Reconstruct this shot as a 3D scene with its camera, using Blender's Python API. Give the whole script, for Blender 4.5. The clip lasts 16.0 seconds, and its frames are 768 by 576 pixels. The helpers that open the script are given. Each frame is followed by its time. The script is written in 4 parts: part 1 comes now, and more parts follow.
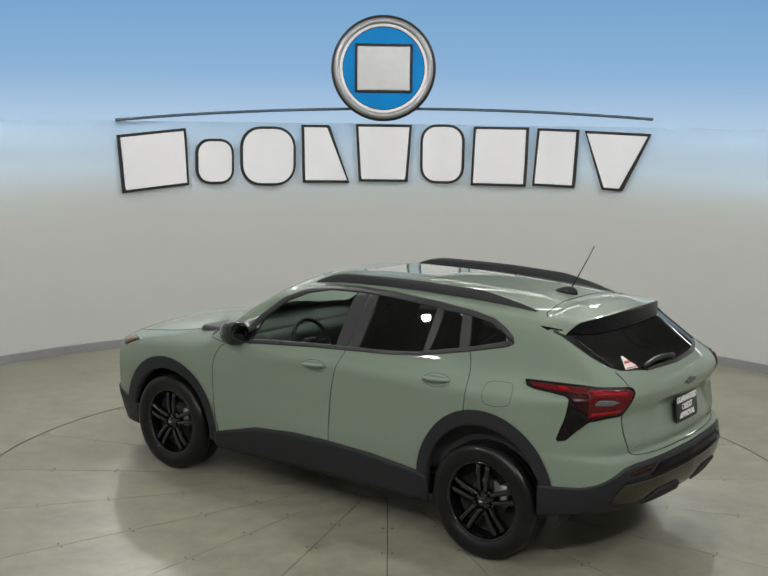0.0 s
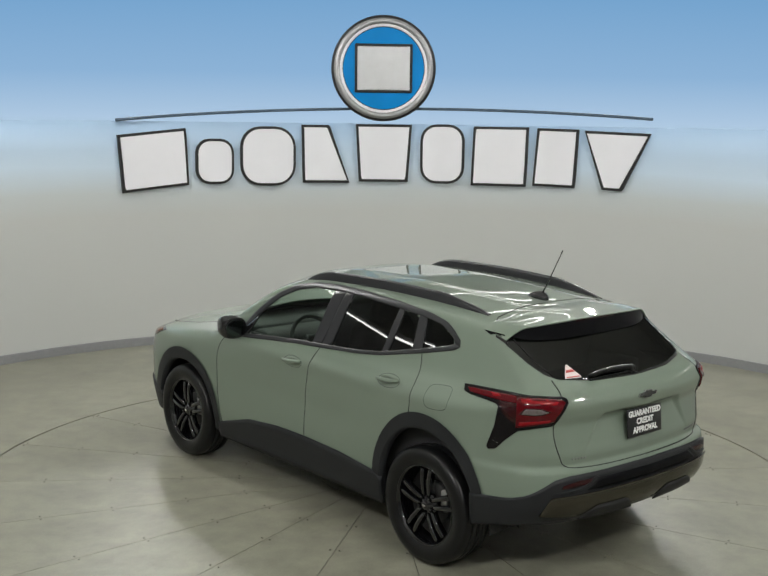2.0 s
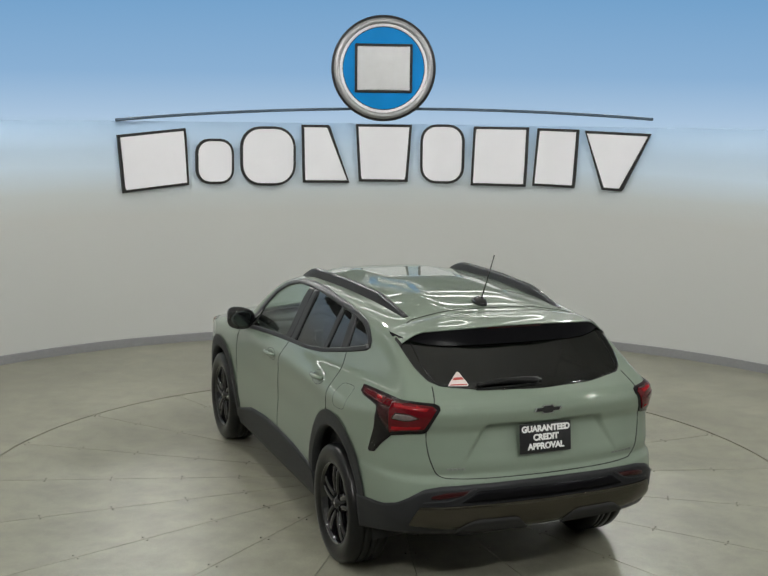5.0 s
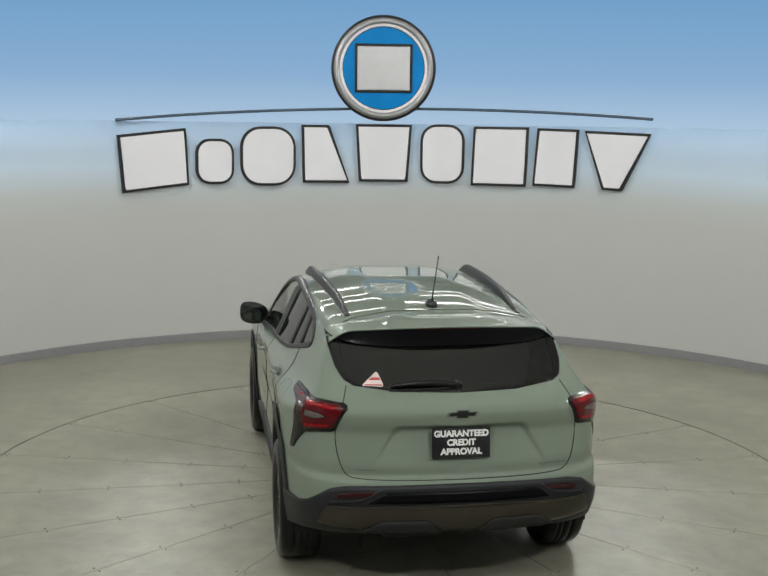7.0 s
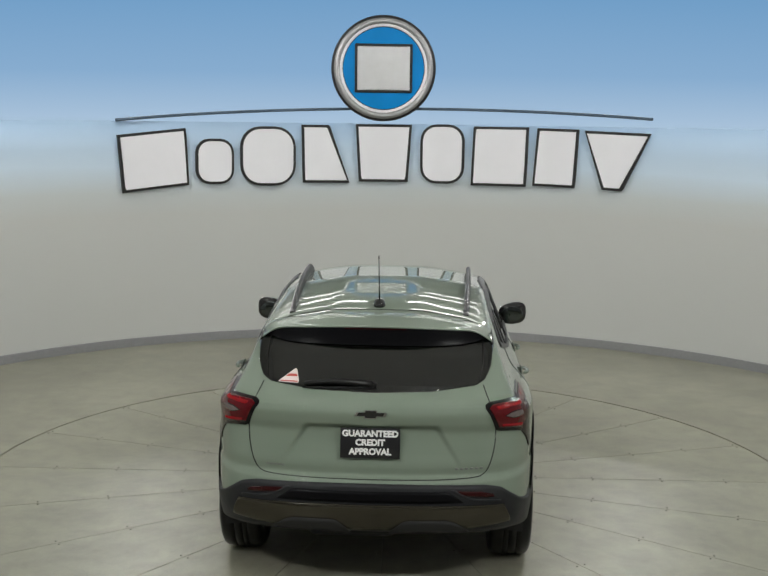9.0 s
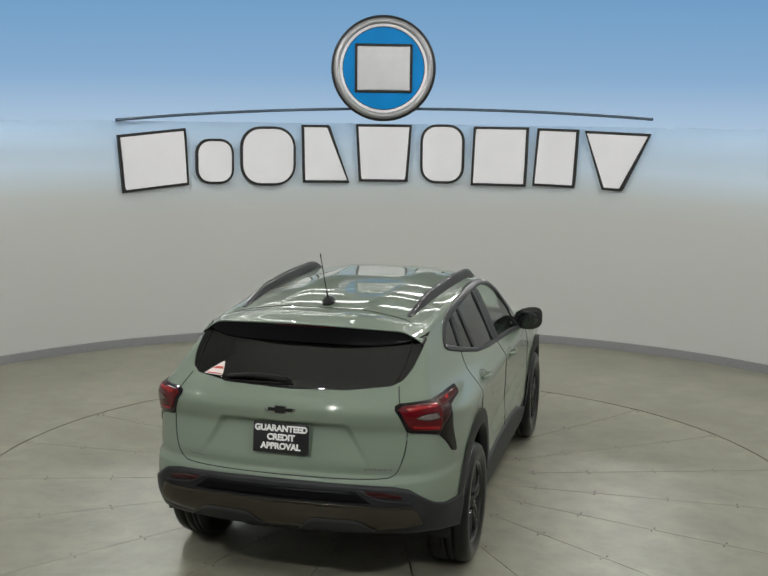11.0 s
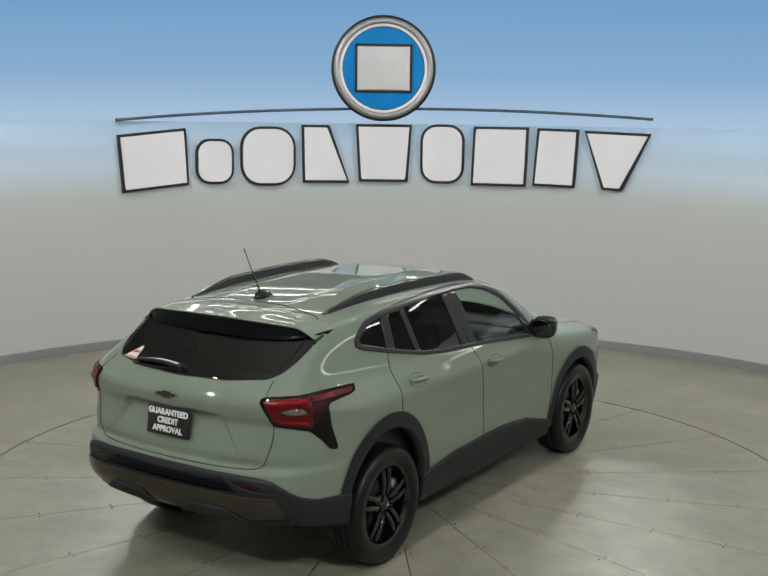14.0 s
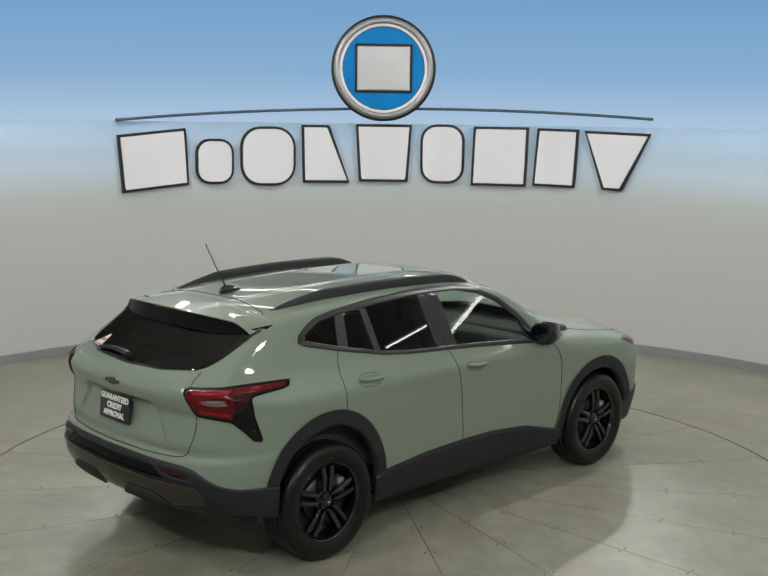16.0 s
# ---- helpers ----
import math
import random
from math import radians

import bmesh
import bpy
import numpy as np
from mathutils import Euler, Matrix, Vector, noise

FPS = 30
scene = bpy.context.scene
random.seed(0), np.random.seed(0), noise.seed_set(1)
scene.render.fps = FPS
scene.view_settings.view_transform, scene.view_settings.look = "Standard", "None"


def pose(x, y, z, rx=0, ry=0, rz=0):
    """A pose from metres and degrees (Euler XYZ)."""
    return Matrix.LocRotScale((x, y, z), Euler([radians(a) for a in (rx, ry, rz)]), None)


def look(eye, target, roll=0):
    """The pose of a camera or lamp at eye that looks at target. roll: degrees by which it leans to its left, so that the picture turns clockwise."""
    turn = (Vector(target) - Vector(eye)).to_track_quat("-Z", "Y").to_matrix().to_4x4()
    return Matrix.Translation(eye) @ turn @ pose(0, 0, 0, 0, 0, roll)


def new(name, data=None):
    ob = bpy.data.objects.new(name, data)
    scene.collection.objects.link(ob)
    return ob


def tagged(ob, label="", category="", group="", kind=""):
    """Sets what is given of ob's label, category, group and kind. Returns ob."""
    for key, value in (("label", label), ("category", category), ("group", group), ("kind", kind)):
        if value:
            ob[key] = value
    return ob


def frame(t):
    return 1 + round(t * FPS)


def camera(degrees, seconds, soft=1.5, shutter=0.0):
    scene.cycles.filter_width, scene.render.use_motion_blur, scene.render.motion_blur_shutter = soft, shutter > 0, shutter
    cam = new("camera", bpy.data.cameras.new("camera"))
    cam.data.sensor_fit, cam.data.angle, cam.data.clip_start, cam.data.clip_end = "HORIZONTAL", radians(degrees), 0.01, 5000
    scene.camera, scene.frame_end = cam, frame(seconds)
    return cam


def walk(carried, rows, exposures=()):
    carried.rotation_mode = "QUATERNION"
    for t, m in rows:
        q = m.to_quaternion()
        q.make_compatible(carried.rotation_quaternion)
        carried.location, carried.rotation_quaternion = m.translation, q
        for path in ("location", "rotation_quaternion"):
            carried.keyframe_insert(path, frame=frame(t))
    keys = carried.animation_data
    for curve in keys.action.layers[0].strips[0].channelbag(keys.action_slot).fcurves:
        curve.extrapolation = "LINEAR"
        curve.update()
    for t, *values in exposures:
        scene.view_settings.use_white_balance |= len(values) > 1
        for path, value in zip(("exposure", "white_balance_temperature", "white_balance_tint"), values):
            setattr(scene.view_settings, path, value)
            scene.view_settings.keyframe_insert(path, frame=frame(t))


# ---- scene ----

# camera: stands on a tripod outside the opening of the round booth
EYE = (0.0, 0.0, 2.601)
TILT = radians(-8.79)
cam = camera(37.9, 16.0, soft=1.55)
CAM_POSE = look(EYE, (0.0, math.cos(TILT) * 10, EYE[2] + math.sin(TILT) * 10), 0.75)
# the clip's camera stops down a little while the car shows its tail
EXPOSURES = ((0.0, -0.12), (4.0, -0.16), (8.5, -0.24), (12.0, -0.26), (16.0, -0.20))
walk(cam, [(0.0, CAM_POSE), (16.0, CAM_POSE)], EXPOSURES)

# turntable: axis, start heading and speed
AXIS = (0.046, 7.883)
HEADING, SPEED = 142.73, -6.1253
TABLE_R, WALL_R, WALL_H = 2.96, 5.25, 2.5

# ---- world, lights, exposure ----
world = bpy.data.worlds.new("hall")
scene.world = world
world.use_nodes = True
world.node_tree.nodes["Background"].inputs[0].default_value = (0.5, 0.52, 0.55, 1)
world.node_tree.nodes["Background"].inputs[1].default_value = 0.02
TUBE_GLOW, FLOOD_GLOW = 12.4, 470.0
FLOOD_WATTS = 83.0


# ---- materials ----
def mat(name, color, rough=0.5, metal=0.0, coat=0.0, spec=0.5, grain=0.0, scale=30.0, bump=0.0, bscale=200.0, rvar=0.0, emit=0.0):
    m = bpy.data.materials.new(name)
    m.use_nodes = True
    nt = m.node_tree
    b = nt.nodes["Principled BSDF"]
    b.inputs["Base Color"].default_value = (*color, 1)
    b.inputs["Roughness"].default_value = rough
    b.inputs["Metallic"].default_value = metal
    b.inputs["Coat Weight"].default_value = coat
    b.inputs["Coat Roughness"].default_value = 0.03
    b.inputs["Specular IOR Level"].default_value = spec
    if emit:
        b.inputs["Emission Color"].default_value = (*color, 1)
        b.inputs["Emission Strength"].default_value = emit
    tc = nt.nodes.new("ShaderNodeTexCoord")
    if grain or rvar:
        n = nt.nodes.new("ShaderNodeTexNoise")
        n.inputs["Scale"].default_value = scale
        n.inputs["Detail"].default_value = 6
        nt.links.new(tc.outputs["Object"], n.inputs["Vector"])
        if grain:
            mx = nt.nodes.new("ShaderNodeMix")
            mx.data_type = "RGBA"
            mx.inputs[6].default_value = (*[c * (1 - grain) for c in color], 1)
            mx.inputs[7].default_value = (*[min(1, c * (1 + grain)) for c in color], 1)
            nt.links.new(n.outputs["Fac"], mx.inputs[0])
            nt.links.new(mx.outputs[2], b.inputs["Base Color"])
        if rvar:
            mr = nt.nodes.new("ShaderNodeMapRange")
            mr.inputs[3].default_value, mr.inputs[4].default_value = rough - rvar, rough + rvar
            nt.links.new(n.outputs["Fac"], mr.inputs[0])
            nt.links.new(mr.outputs[0], b.inputs["Roughness"])
    if bump:
        n2 = nt.nodes.new("ShaderNodeTexNoise")
        n2.inputs["Scale"].default_value = bscale
        n2.inputs["Detail"].default_value = 3
        nt.links.new(tc.outputs["Object"], n2.inputs["Vector"])
        bp = nt.nodes.new("ShaderNodeBump")
        bp.inputs["Strength"].default_value = bump
        bp.inputs["Distance"].default_value = 0.002
        nt.links.new(n2.outputs["Fac"], bp.inputs["Height"])
        nt.links.new(bp.outputs[0], b.inputs["Normal"])
    return m


def concrete(name, color):
    """Sealed concrete: clouded stains, fine speckle, uneven gloss."""
    m = bpy.data.materials.new(name)
    m.use_nodes = True
    nt = m.node_tree
    b = nt.nodes["Principled BSDF"]
    tc = nt.nodes.new("ShaderNodeTexCoord")

    def tex(scale, detail, off):
        mp = nt.nodes.new("ShaderNodeMapping")
        mp.inputs["Location"].default_value = (off, off * 1.7, 0)
        n = nt.nodes.new("ShaderNodeTexNoise")
        n.inputs["Scale"].default_value = scale
        n.inputs["Detail"].default_value = detail
        n.inputs["Roughness"].default_value = 0.62
        nt.links.new(tc.outputs["Object"], mp.inputs[0])
        nt.links.new(mp.outputs[0], n.inputs["Vector"])
        return n

    def ramp(a, lo, hi):
        r = nt.nodes.new("ShaderNodeMapRange")
        r.inputs[1].default_value, r.inputs[2].default_value = 0.3, 0.7
        r.inputs[3].default_value, r.inputs[4].default_value = lo, hi
        nt.links.new(a.outputs["Fac"], r.inputs[0])
        return r

    big, mid, fine = tex(0.9, 5, 3.1), tex(5, 6, 7.7), tex(140, 3, 1.3)
    a, c, d = ramp(big, 0.80, 1.15), ramp(mid, 0.76, 1.18), ramp(fine, 0.80, 1.18)
    m1 = nt.nodes.new("ShaderNodeMath")
    m1.operation = "MULTIPLY"
    m2 = nt.nodes.new("ShaderNodeMath")
    m2.operation = "MULTIPLY"
    nt.links.new(a.outputs[0], m1.inputs[0])
    nt.links.new(c.outputs[0], m1.inputs[1])
    nt.links.new(m1.outputs[0], m2.inputs[0])
    nt.links.new(d.outputs[0], m2.inputs[1])
    hs = nt.nodes.new("ShaderNodeVectorMath")
    hs.operation = "SCALE"
    hs.inputs[0].default_value = color
    nt.links.new(m2.outputs[0], hs.inputs["Scale"])
    nt.links.new(hs.outputs[0], b.inputs["Base Color"])
    b.inputs["Specular IOR Level"].default_value = 0.42
    rr = ramp(mid, 0.30, 0.42)
    nt.links.new(rr.outputs[0], b.inputs["Roughness"])
    bp = nt.nodes.new("ShaderNodeBump")
    bp.inputs["Strength"].default_value = 0.6
    bp.inputs["Distance"].default_value = 0.002
    nt.links.new(tex(55, 5, 5.5).outputs["Fac"], bp.inputs["Height"])
    nt.links.new(bp.outputs[0], b.inputs["Normal"])
    return m


def glass(name, tint, gloss=0.06):
    m = bpy.data.materials.new(name)
    m.use_nodes = True
    nt = m.node_tree
    nt.nodes.remove(nt.nodes["Principled BSDF"])
    tr = nt.nodes.new("ShaderNodeBsdfTransparent")
    tr.inputs[0].default_value = (*tint, 1)
    gl = nt.nodes.new("ShaderNodeBsdfGlossy")
    gl.inputs["Roughness"].default_value = 0.015
    fr = nt.nodes.new("ShaderNodeLayerWeight")
    fr.inputs[0].default_value = 0.5
    pw = nt.nodes.new("ShaderNodeMath")
    pw.operation = "POWER"
    pw.inputs[1].default_value = 5
    ma = nt.nodes.new("ShaderNodeMath")
    ma.operation = "MULTIPLY_ADD"
    ma.inputs[1].default_value, ma.inputs[2].default_value = 1 - gloss, gloss
    nt.links.new(fr.outputs["Facing"], pw.inputs[0])
    nt.links.new(pw.outputs[0], ma.inputs[0])
    mx = nt.nodes.new("ShaderNodeMixShader")
    nt.links.new(ma.outputs[0], mx.inputs[0])
    nt.links.new(tr.outputs[0], mx.inputs[1])
    nt.links.new(gl.outputs[0], mx.inputs[2])
    nt.links.new(mx.outputs[0], nt.nodes["Material Output"].inputs[0])
    return m


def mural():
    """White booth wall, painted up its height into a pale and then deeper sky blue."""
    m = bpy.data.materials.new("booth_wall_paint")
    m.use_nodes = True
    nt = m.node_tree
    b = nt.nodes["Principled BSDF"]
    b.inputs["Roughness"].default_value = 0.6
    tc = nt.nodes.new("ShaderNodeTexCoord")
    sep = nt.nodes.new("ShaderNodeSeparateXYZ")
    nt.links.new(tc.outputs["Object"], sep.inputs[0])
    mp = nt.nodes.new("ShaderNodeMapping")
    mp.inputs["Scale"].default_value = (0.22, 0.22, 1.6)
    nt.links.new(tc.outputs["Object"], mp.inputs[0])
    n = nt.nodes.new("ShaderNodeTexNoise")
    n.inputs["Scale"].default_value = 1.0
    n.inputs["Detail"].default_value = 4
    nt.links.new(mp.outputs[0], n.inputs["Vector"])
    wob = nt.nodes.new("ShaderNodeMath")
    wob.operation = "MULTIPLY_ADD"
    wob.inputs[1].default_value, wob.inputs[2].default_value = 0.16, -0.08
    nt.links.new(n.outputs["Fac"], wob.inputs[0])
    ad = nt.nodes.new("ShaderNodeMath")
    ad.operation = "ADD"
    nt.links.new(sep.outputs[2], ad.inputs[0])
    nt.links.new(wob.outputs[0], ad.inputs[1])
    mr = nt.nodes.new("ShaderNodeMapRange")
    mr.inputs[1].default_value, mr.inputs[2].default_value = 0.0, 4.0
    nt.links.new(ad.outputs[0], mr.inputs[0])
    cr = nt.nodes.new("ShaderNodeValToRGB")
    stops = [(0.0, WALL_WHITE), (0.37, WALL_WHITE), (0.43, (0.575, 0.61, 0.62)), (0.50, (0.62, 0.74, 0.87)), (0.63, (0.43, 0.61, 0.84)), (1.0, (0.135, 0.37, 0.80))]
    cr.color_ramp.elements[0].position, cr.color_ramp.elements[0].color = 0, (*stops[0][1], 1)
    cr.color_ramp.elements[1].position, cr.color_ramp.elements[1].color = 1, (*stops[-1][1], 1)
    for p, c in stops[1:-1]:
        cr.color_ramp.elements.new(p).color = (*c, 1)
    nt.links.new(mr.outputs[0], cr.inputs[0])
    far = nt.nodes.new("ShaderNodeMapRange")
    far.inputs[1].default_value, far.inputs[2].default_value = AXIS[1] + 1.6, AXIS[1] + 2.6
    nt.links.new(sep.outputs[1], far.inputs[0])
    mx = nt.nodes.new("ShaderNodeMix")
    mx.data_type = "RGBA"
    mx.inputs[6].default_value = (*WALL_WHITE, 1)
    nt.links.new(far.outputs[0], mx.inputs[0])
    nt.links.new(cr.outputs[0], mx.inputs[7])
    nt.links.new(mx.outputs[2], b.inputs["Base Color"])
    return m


def glowing_sky():
    """Plain sky for the backdrop: pale blue below, deeper above."""
    m = bpy.data.materials.new("backdrop_sky")
    m.use_nodes = True
    nt = m.node_tree
    b = nt.nodes["Principled BSDF"]
    b.inputs["Base Color"].default_value = (0, 0, 0, 1)
    b.inputs["Specular IOR Level"].default_value = 0.0
    tc = nt.nodes.new("ShaderNodeTexCoord")
    sep = nt.nodes.new("ShaderNodeSeparateXYZ")
    nt.links.new(tc.outputs["Object"], sep.inputs[0])
    mr = nt.nodes.new("ShaderNodeMapRange")
    mr.inputs[1].default_value, mr.inputs[2].default_value = 2.0, 8.6
    nt.links.new(sep.outputs[2], mr.inputs[0])
    cr = nt.nodes.new("ShaderNodeValToRGB")
    cr.color_ramp.elements[0].color = (*SKY_LOW, 1)
    cr.color_ramp.elements[1].color = (*SKY_HIGH, 1)
    cr.color_ramp.elements.new(0.42).color = (*SKY_MID, 1)
    nt.links.new(mr.outputs[0], cr.inputs[0])
    nt.links.new(cr.outputs[0], b.inputs["Emission Color"])
    b.inputs["Emission Strength"].default_value = 1.0
    return m


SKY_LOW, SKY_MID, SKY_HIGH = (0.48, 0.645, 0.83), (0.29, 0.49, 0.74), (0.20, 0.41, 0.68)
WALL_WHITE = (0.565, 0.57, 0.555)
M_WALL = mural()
M_SKY = glowing_sky()
M_BASE = mat("baseboard_grey", (0.26, 0.26, 0.27), 0.5, grain=0.1)
M_FLOOR = concrete("sealed_concrete", (0.268, 0.262, 0.205))
M_TABLE = concrete("turntable_concrete", (0.272, 0.266, 0.208))
M_HALL = mat("hall_grey", (0.58, 0.58, 0.57), 0.8, grain=0.1, scale=2)
M_CEIL = mat("hall_ceiling", (0.75, 0.75, 0.73), 0.85, grain=0.1, scale=2)
M_PIT = mat("pit_dark", (0.02, 0.02, 0.02), 0.9)
M_BOLT = mat("bolt_steel", (0.20, 0.19, 0.16), 0.5, 0.5)
M_TUBE = mat("tube_light", (0.975, 0.98, 0.945), emit=TUBE_GLOW)
M_FLOOD = mat("flood_lens", (0.975, 0.98, 0.945), emit=FLOOD_GLOW)
M_SPOT = mat("spot_lens", (0.975, 0.98, 0.945), emit=170.0)
M_HOUSING = mat("lamp_housing", (0.5, 0.5, 0.5), 0.4, 0.6)
M_PAINT = mat("sage_green_paint", (0.181, 0.223, 0.177), 0.5, 0.0, coat=1.0, spec=0.12, grain=0.05, scale=900)
M_CLAD = mat("black_cladding", (0.0155, 0.0165, 0.0188), 0.5, spec=0.3, bump=0.25, bscale=700, grain=0.15, scale=8)
M_GLOSS = mat("gloss_black", (0.008, 0.008, 0.009), 0.12, coat=0.6)
M_TRIM = mat("pillar_black", (0.020, 0.0205, 0.023), 0.42, spec=0.35)
M_RUBBER = mat("tyre_rubber", (0.006, 0.006, 0.0065), 0.30, spec=0.3, bump=0.2, bscale=160, grain=0.12, scale=12, rvar=0.03)
M_RIM = mat("gloss_black_alloy", (0.004, 0.004, 0.005), 0.08, 0.0, coat=0.4)
M_STEEL = mat("brake_steel", (0.42, 0.42, 0.42), 0.35, 0.9, grain=0.2, scale=40)
M_MIRROR = mat("mirror_pane", (0.11, 0.125, 0.125), 0.04, 1.0)
M_DISC = mat("brake_disc_iron", (0.10, 0.10, 0.10), 0.45, 0.8)
M_BADGE = mat("badge_grey", (0.16, 0.17, 0.16), 0.4, 0.4)
M_DARKCHROME = mat("dark_chrome", (0.48, 0.48, 0.49), 0.15, 1.0)
M_CHROME = mat("chrome", (0.75, 0.75, 0.76), 0.12, 1.0)
M_REDBRIGHT = mat("bright_red_highlight", (0.25, 0.003, 0.007), 0.2, spec=0.3)
M_RED = mat("red_lens", (0.085, 0.001, 0.004), 0.14, spec=0.35, grain=0.3, scale=60)
M_AMBER = mat("amber_lens", (0.22, 0.07, 0.025), 0.2, coat=0.4)
M_REDDARK = mat("dark_red_reflector", (0.025, 0.002, 0.003), 0.2, spec=0.35)
M_LAMPBLACK = mat("lamp_black", (0.005, 0.004, 0.005), 0.10, spec=0.25)
M_SATIN = mat("satin_black", (0.004, 0.004, 0.005), 0.3, spec=0.08)
M_CLEAR = mat("clear_lens", (0.16, 0.13, 0.13), 0.16, 0.3, coat=0.5, grain=0.5, scale=90)
M_SKID = mat("satin_skid_plate", (0.065, 0.059, 0.046), 0.13, 0.75, grain=0.08, scale=20)
M_DARK = mat("underbody", (0.012, 0.012, 0.012), 0.8)
M_GLASS = glass("green_tinted_glass", (0.76, 0.86, 0.79))
M_PRIV = glass("privacy_glass", (0.085, 0.092, 0.092), 0.10)
M_CABIN = mat("cabin_dark", (0.03, 0.03, 0.032), 0.7, grain=0.15, scale=30)
M_SEAT = mat("seat_fabric", (0.05, 0.05, 0.052), 0.8, grain=0.2, scale=200, bump=0.2)
M_WHITE = mat("white_print", (0.75, 0.75, 0.74), 0.5)
M_PLATE = mat("plate_black", (0.010, 0.010, 0.012), 0.3)
M_STICK = mat("sticker_white", (0.72, 0.62, 0.60), 0.5)
M_STICKRED = mat("sticker_red", (0.5, 0.06, 0.05), 0.5)
M_SILVER = mat("brushed_silver", (0.50, 0.50, 0.51), 0.35, 0.75, grain=0.12, scale=6)
M_RING = mat("brushed_grey_metal", (0.36, 0.36, 0.37), 0.35, 0.8, grain=0.2, scale=5)
M_BLUE = mat("emblem_blue", (0.0, 0.25, 0.66), 0.4, spec=0.15, grain=0.12, scale=3)
M_LETTER = mat("letter_white", (0.90, 0.885, 0.93), 0.3, grain=0.06, scale=2)
M_OUTLINE = mat("letter_outline", (0.012, 0.011, 0.012), 0.4)
M_RAIL = mat("sign_rail_slate", (0.075, 0.115, 0.165), 0.5)


# ---- mesh helpers ----
def mesh_ob(name, verts, faces, material, parent=None, label="", smooth=True):
    me = bpy.data.meshes.new(name)
    me.from_pydata([tuple(map(float, v)) for v in verts], [], [tuple(map(int, f)) for f in faces])
    me.materials.append(material)
    if smooth:
        me.polygons.foreach_set("use_smooth", [True] * len(me.polygons))
    me.update()
    ob = new(name, me)
    if parent:
        ob.parent = parent
    if label:
        ob["label"] = label
    return ob


def part(name, bm, material, parent, label="", smooth=True):
    me = bpy.data.meshes.new(name)
    bmesh.ops.recalc_face_normals(bm, faces=bm.faces[:])
    bm.to_mesh(me)
    bm.free()
    me.materials.append(material)
    if smooth:
        me.polygons.foreach_set("use_smooth", [True] * len(me.polygons))
    ob = new(name, me)
    if parent:
        ob.parent = parent
    if label:
        ob["label"] = label
    return ob


def empty(name, label, category, m=None, group=""):
    ob = new(name)
    if m is not None:
        ob.matrix_basis = m
    return tagged(ob, label, category, group)


def box(bm, cx, cy, cz, sx, sy, sz, bevel=0.0, m=None):
    r = bmesh.ops.create_cube(bm, size=1)
    vs = r["verts"]
    bmesh.ops.scale(bm, vec=(sx, sy, sz), verts=vs)
    if bevel:
        es = list({e for v in vs for e in v.link_edges})
        rb = bmesh.ops.bevel(bm, geom=es, offset=bevel, segments=2, affect="EDGES", profile=0.5)
        vs = list({v for f in rb["faces"] for v in f.verts} | {v for v in vs if v.is_valid})
    bmesh.ops.translate(bm, vec=(cx, cy, cz), verts=vs)
    if m is not None:
        bmesh.ops.transform(bm, matrix=m, verts=vs)
    return vs


def spin(profile, n, closed=False):
    """Verts and faces of a profile of (radius, height) spun about the y axis."""
    v, f = [], []
    k = len(profile)
    for i in range(n):
        a = 2 * math.pi * i / n
        for r, y in profile:
            v.append((r * math.cos(a), y, r * math.sin(a)))
    for i in range(n):
        j = (i + 1) % n
        for q in range(k if closed else k - 1):
            w = (q + 1) % k
            f.append((i * k + q, i * k + w, j * k + w, j * k + q))
    return v, f


def tube(points, radius, n=6, closed=False):
    v, f = [], []
    pts = [Vector(p) for p in points]
    m = len(pts)
    up = Vector((0, 0, 1))
    for i, p in enumerate(pts):
        d = (pts[(i + 1) % m] - pts[i - 1]) if closed or 0 < i < m - 1 else (pts[1] - pts[0] if i == 0 else pts[-1] - pts[-2])
        d.normalize()
        a = d.cross(up)
        if a.length < 0.05:
            a = d.cross(Vector((1, 0, 0)))
        a.normalize()
        b = d.cross(a)
        r = radius[i] if isinstance(radius, (list, tuple)) else radius
        for k in range(n):
            an = 2 * math.pi * k / n
            v.append(p + (a * math.cos(an) + b * math.sin(an)) * r)
    for i in range(m if closed else m - 1):
        j = (i + 1) % m
        for k in range(n):
            w = (k + 1) % n
            f.append((i * n + k, i * n + w, j * n + w, j * n + k))
    if not closed:
        f.append(tuple(range(n))[::-1])
        f.append(tuple((m - 1) * n + k for k in range(n)))
    return v, f


# ---- the hall, the booth and its floor ----
def ring_sheet(name, r0, r1, z, n, material, square=None):
    v, f = [], []
    for i in range(n):
        a = 2 * math.pi * i / n
        c, s = math.cos(a), math.sin(a)
        v.append((AXIS[0] + c * r0, AXIS[1] + s * r0, z))
        k = 1 / max(abs(c), abs(s)) if square else 1
        v.append((AXIS[0] + c * r1 * k, AXIS[1] + s * r1 * k, z))
        v.append((AXIS[0] + c * r0, AXIS[1] + s * r0, z - 0.12))
    for i in range(n):
        j = (i + 1) % n
        f.append((i * 3, i * 3 + 1, j * 3 + 1, j * 3))
        f.append((i * 3, j * 3, j * 3 + 2, i * 3 + 2))
    return mesh_ob(name, v, f, material, smooth=False)


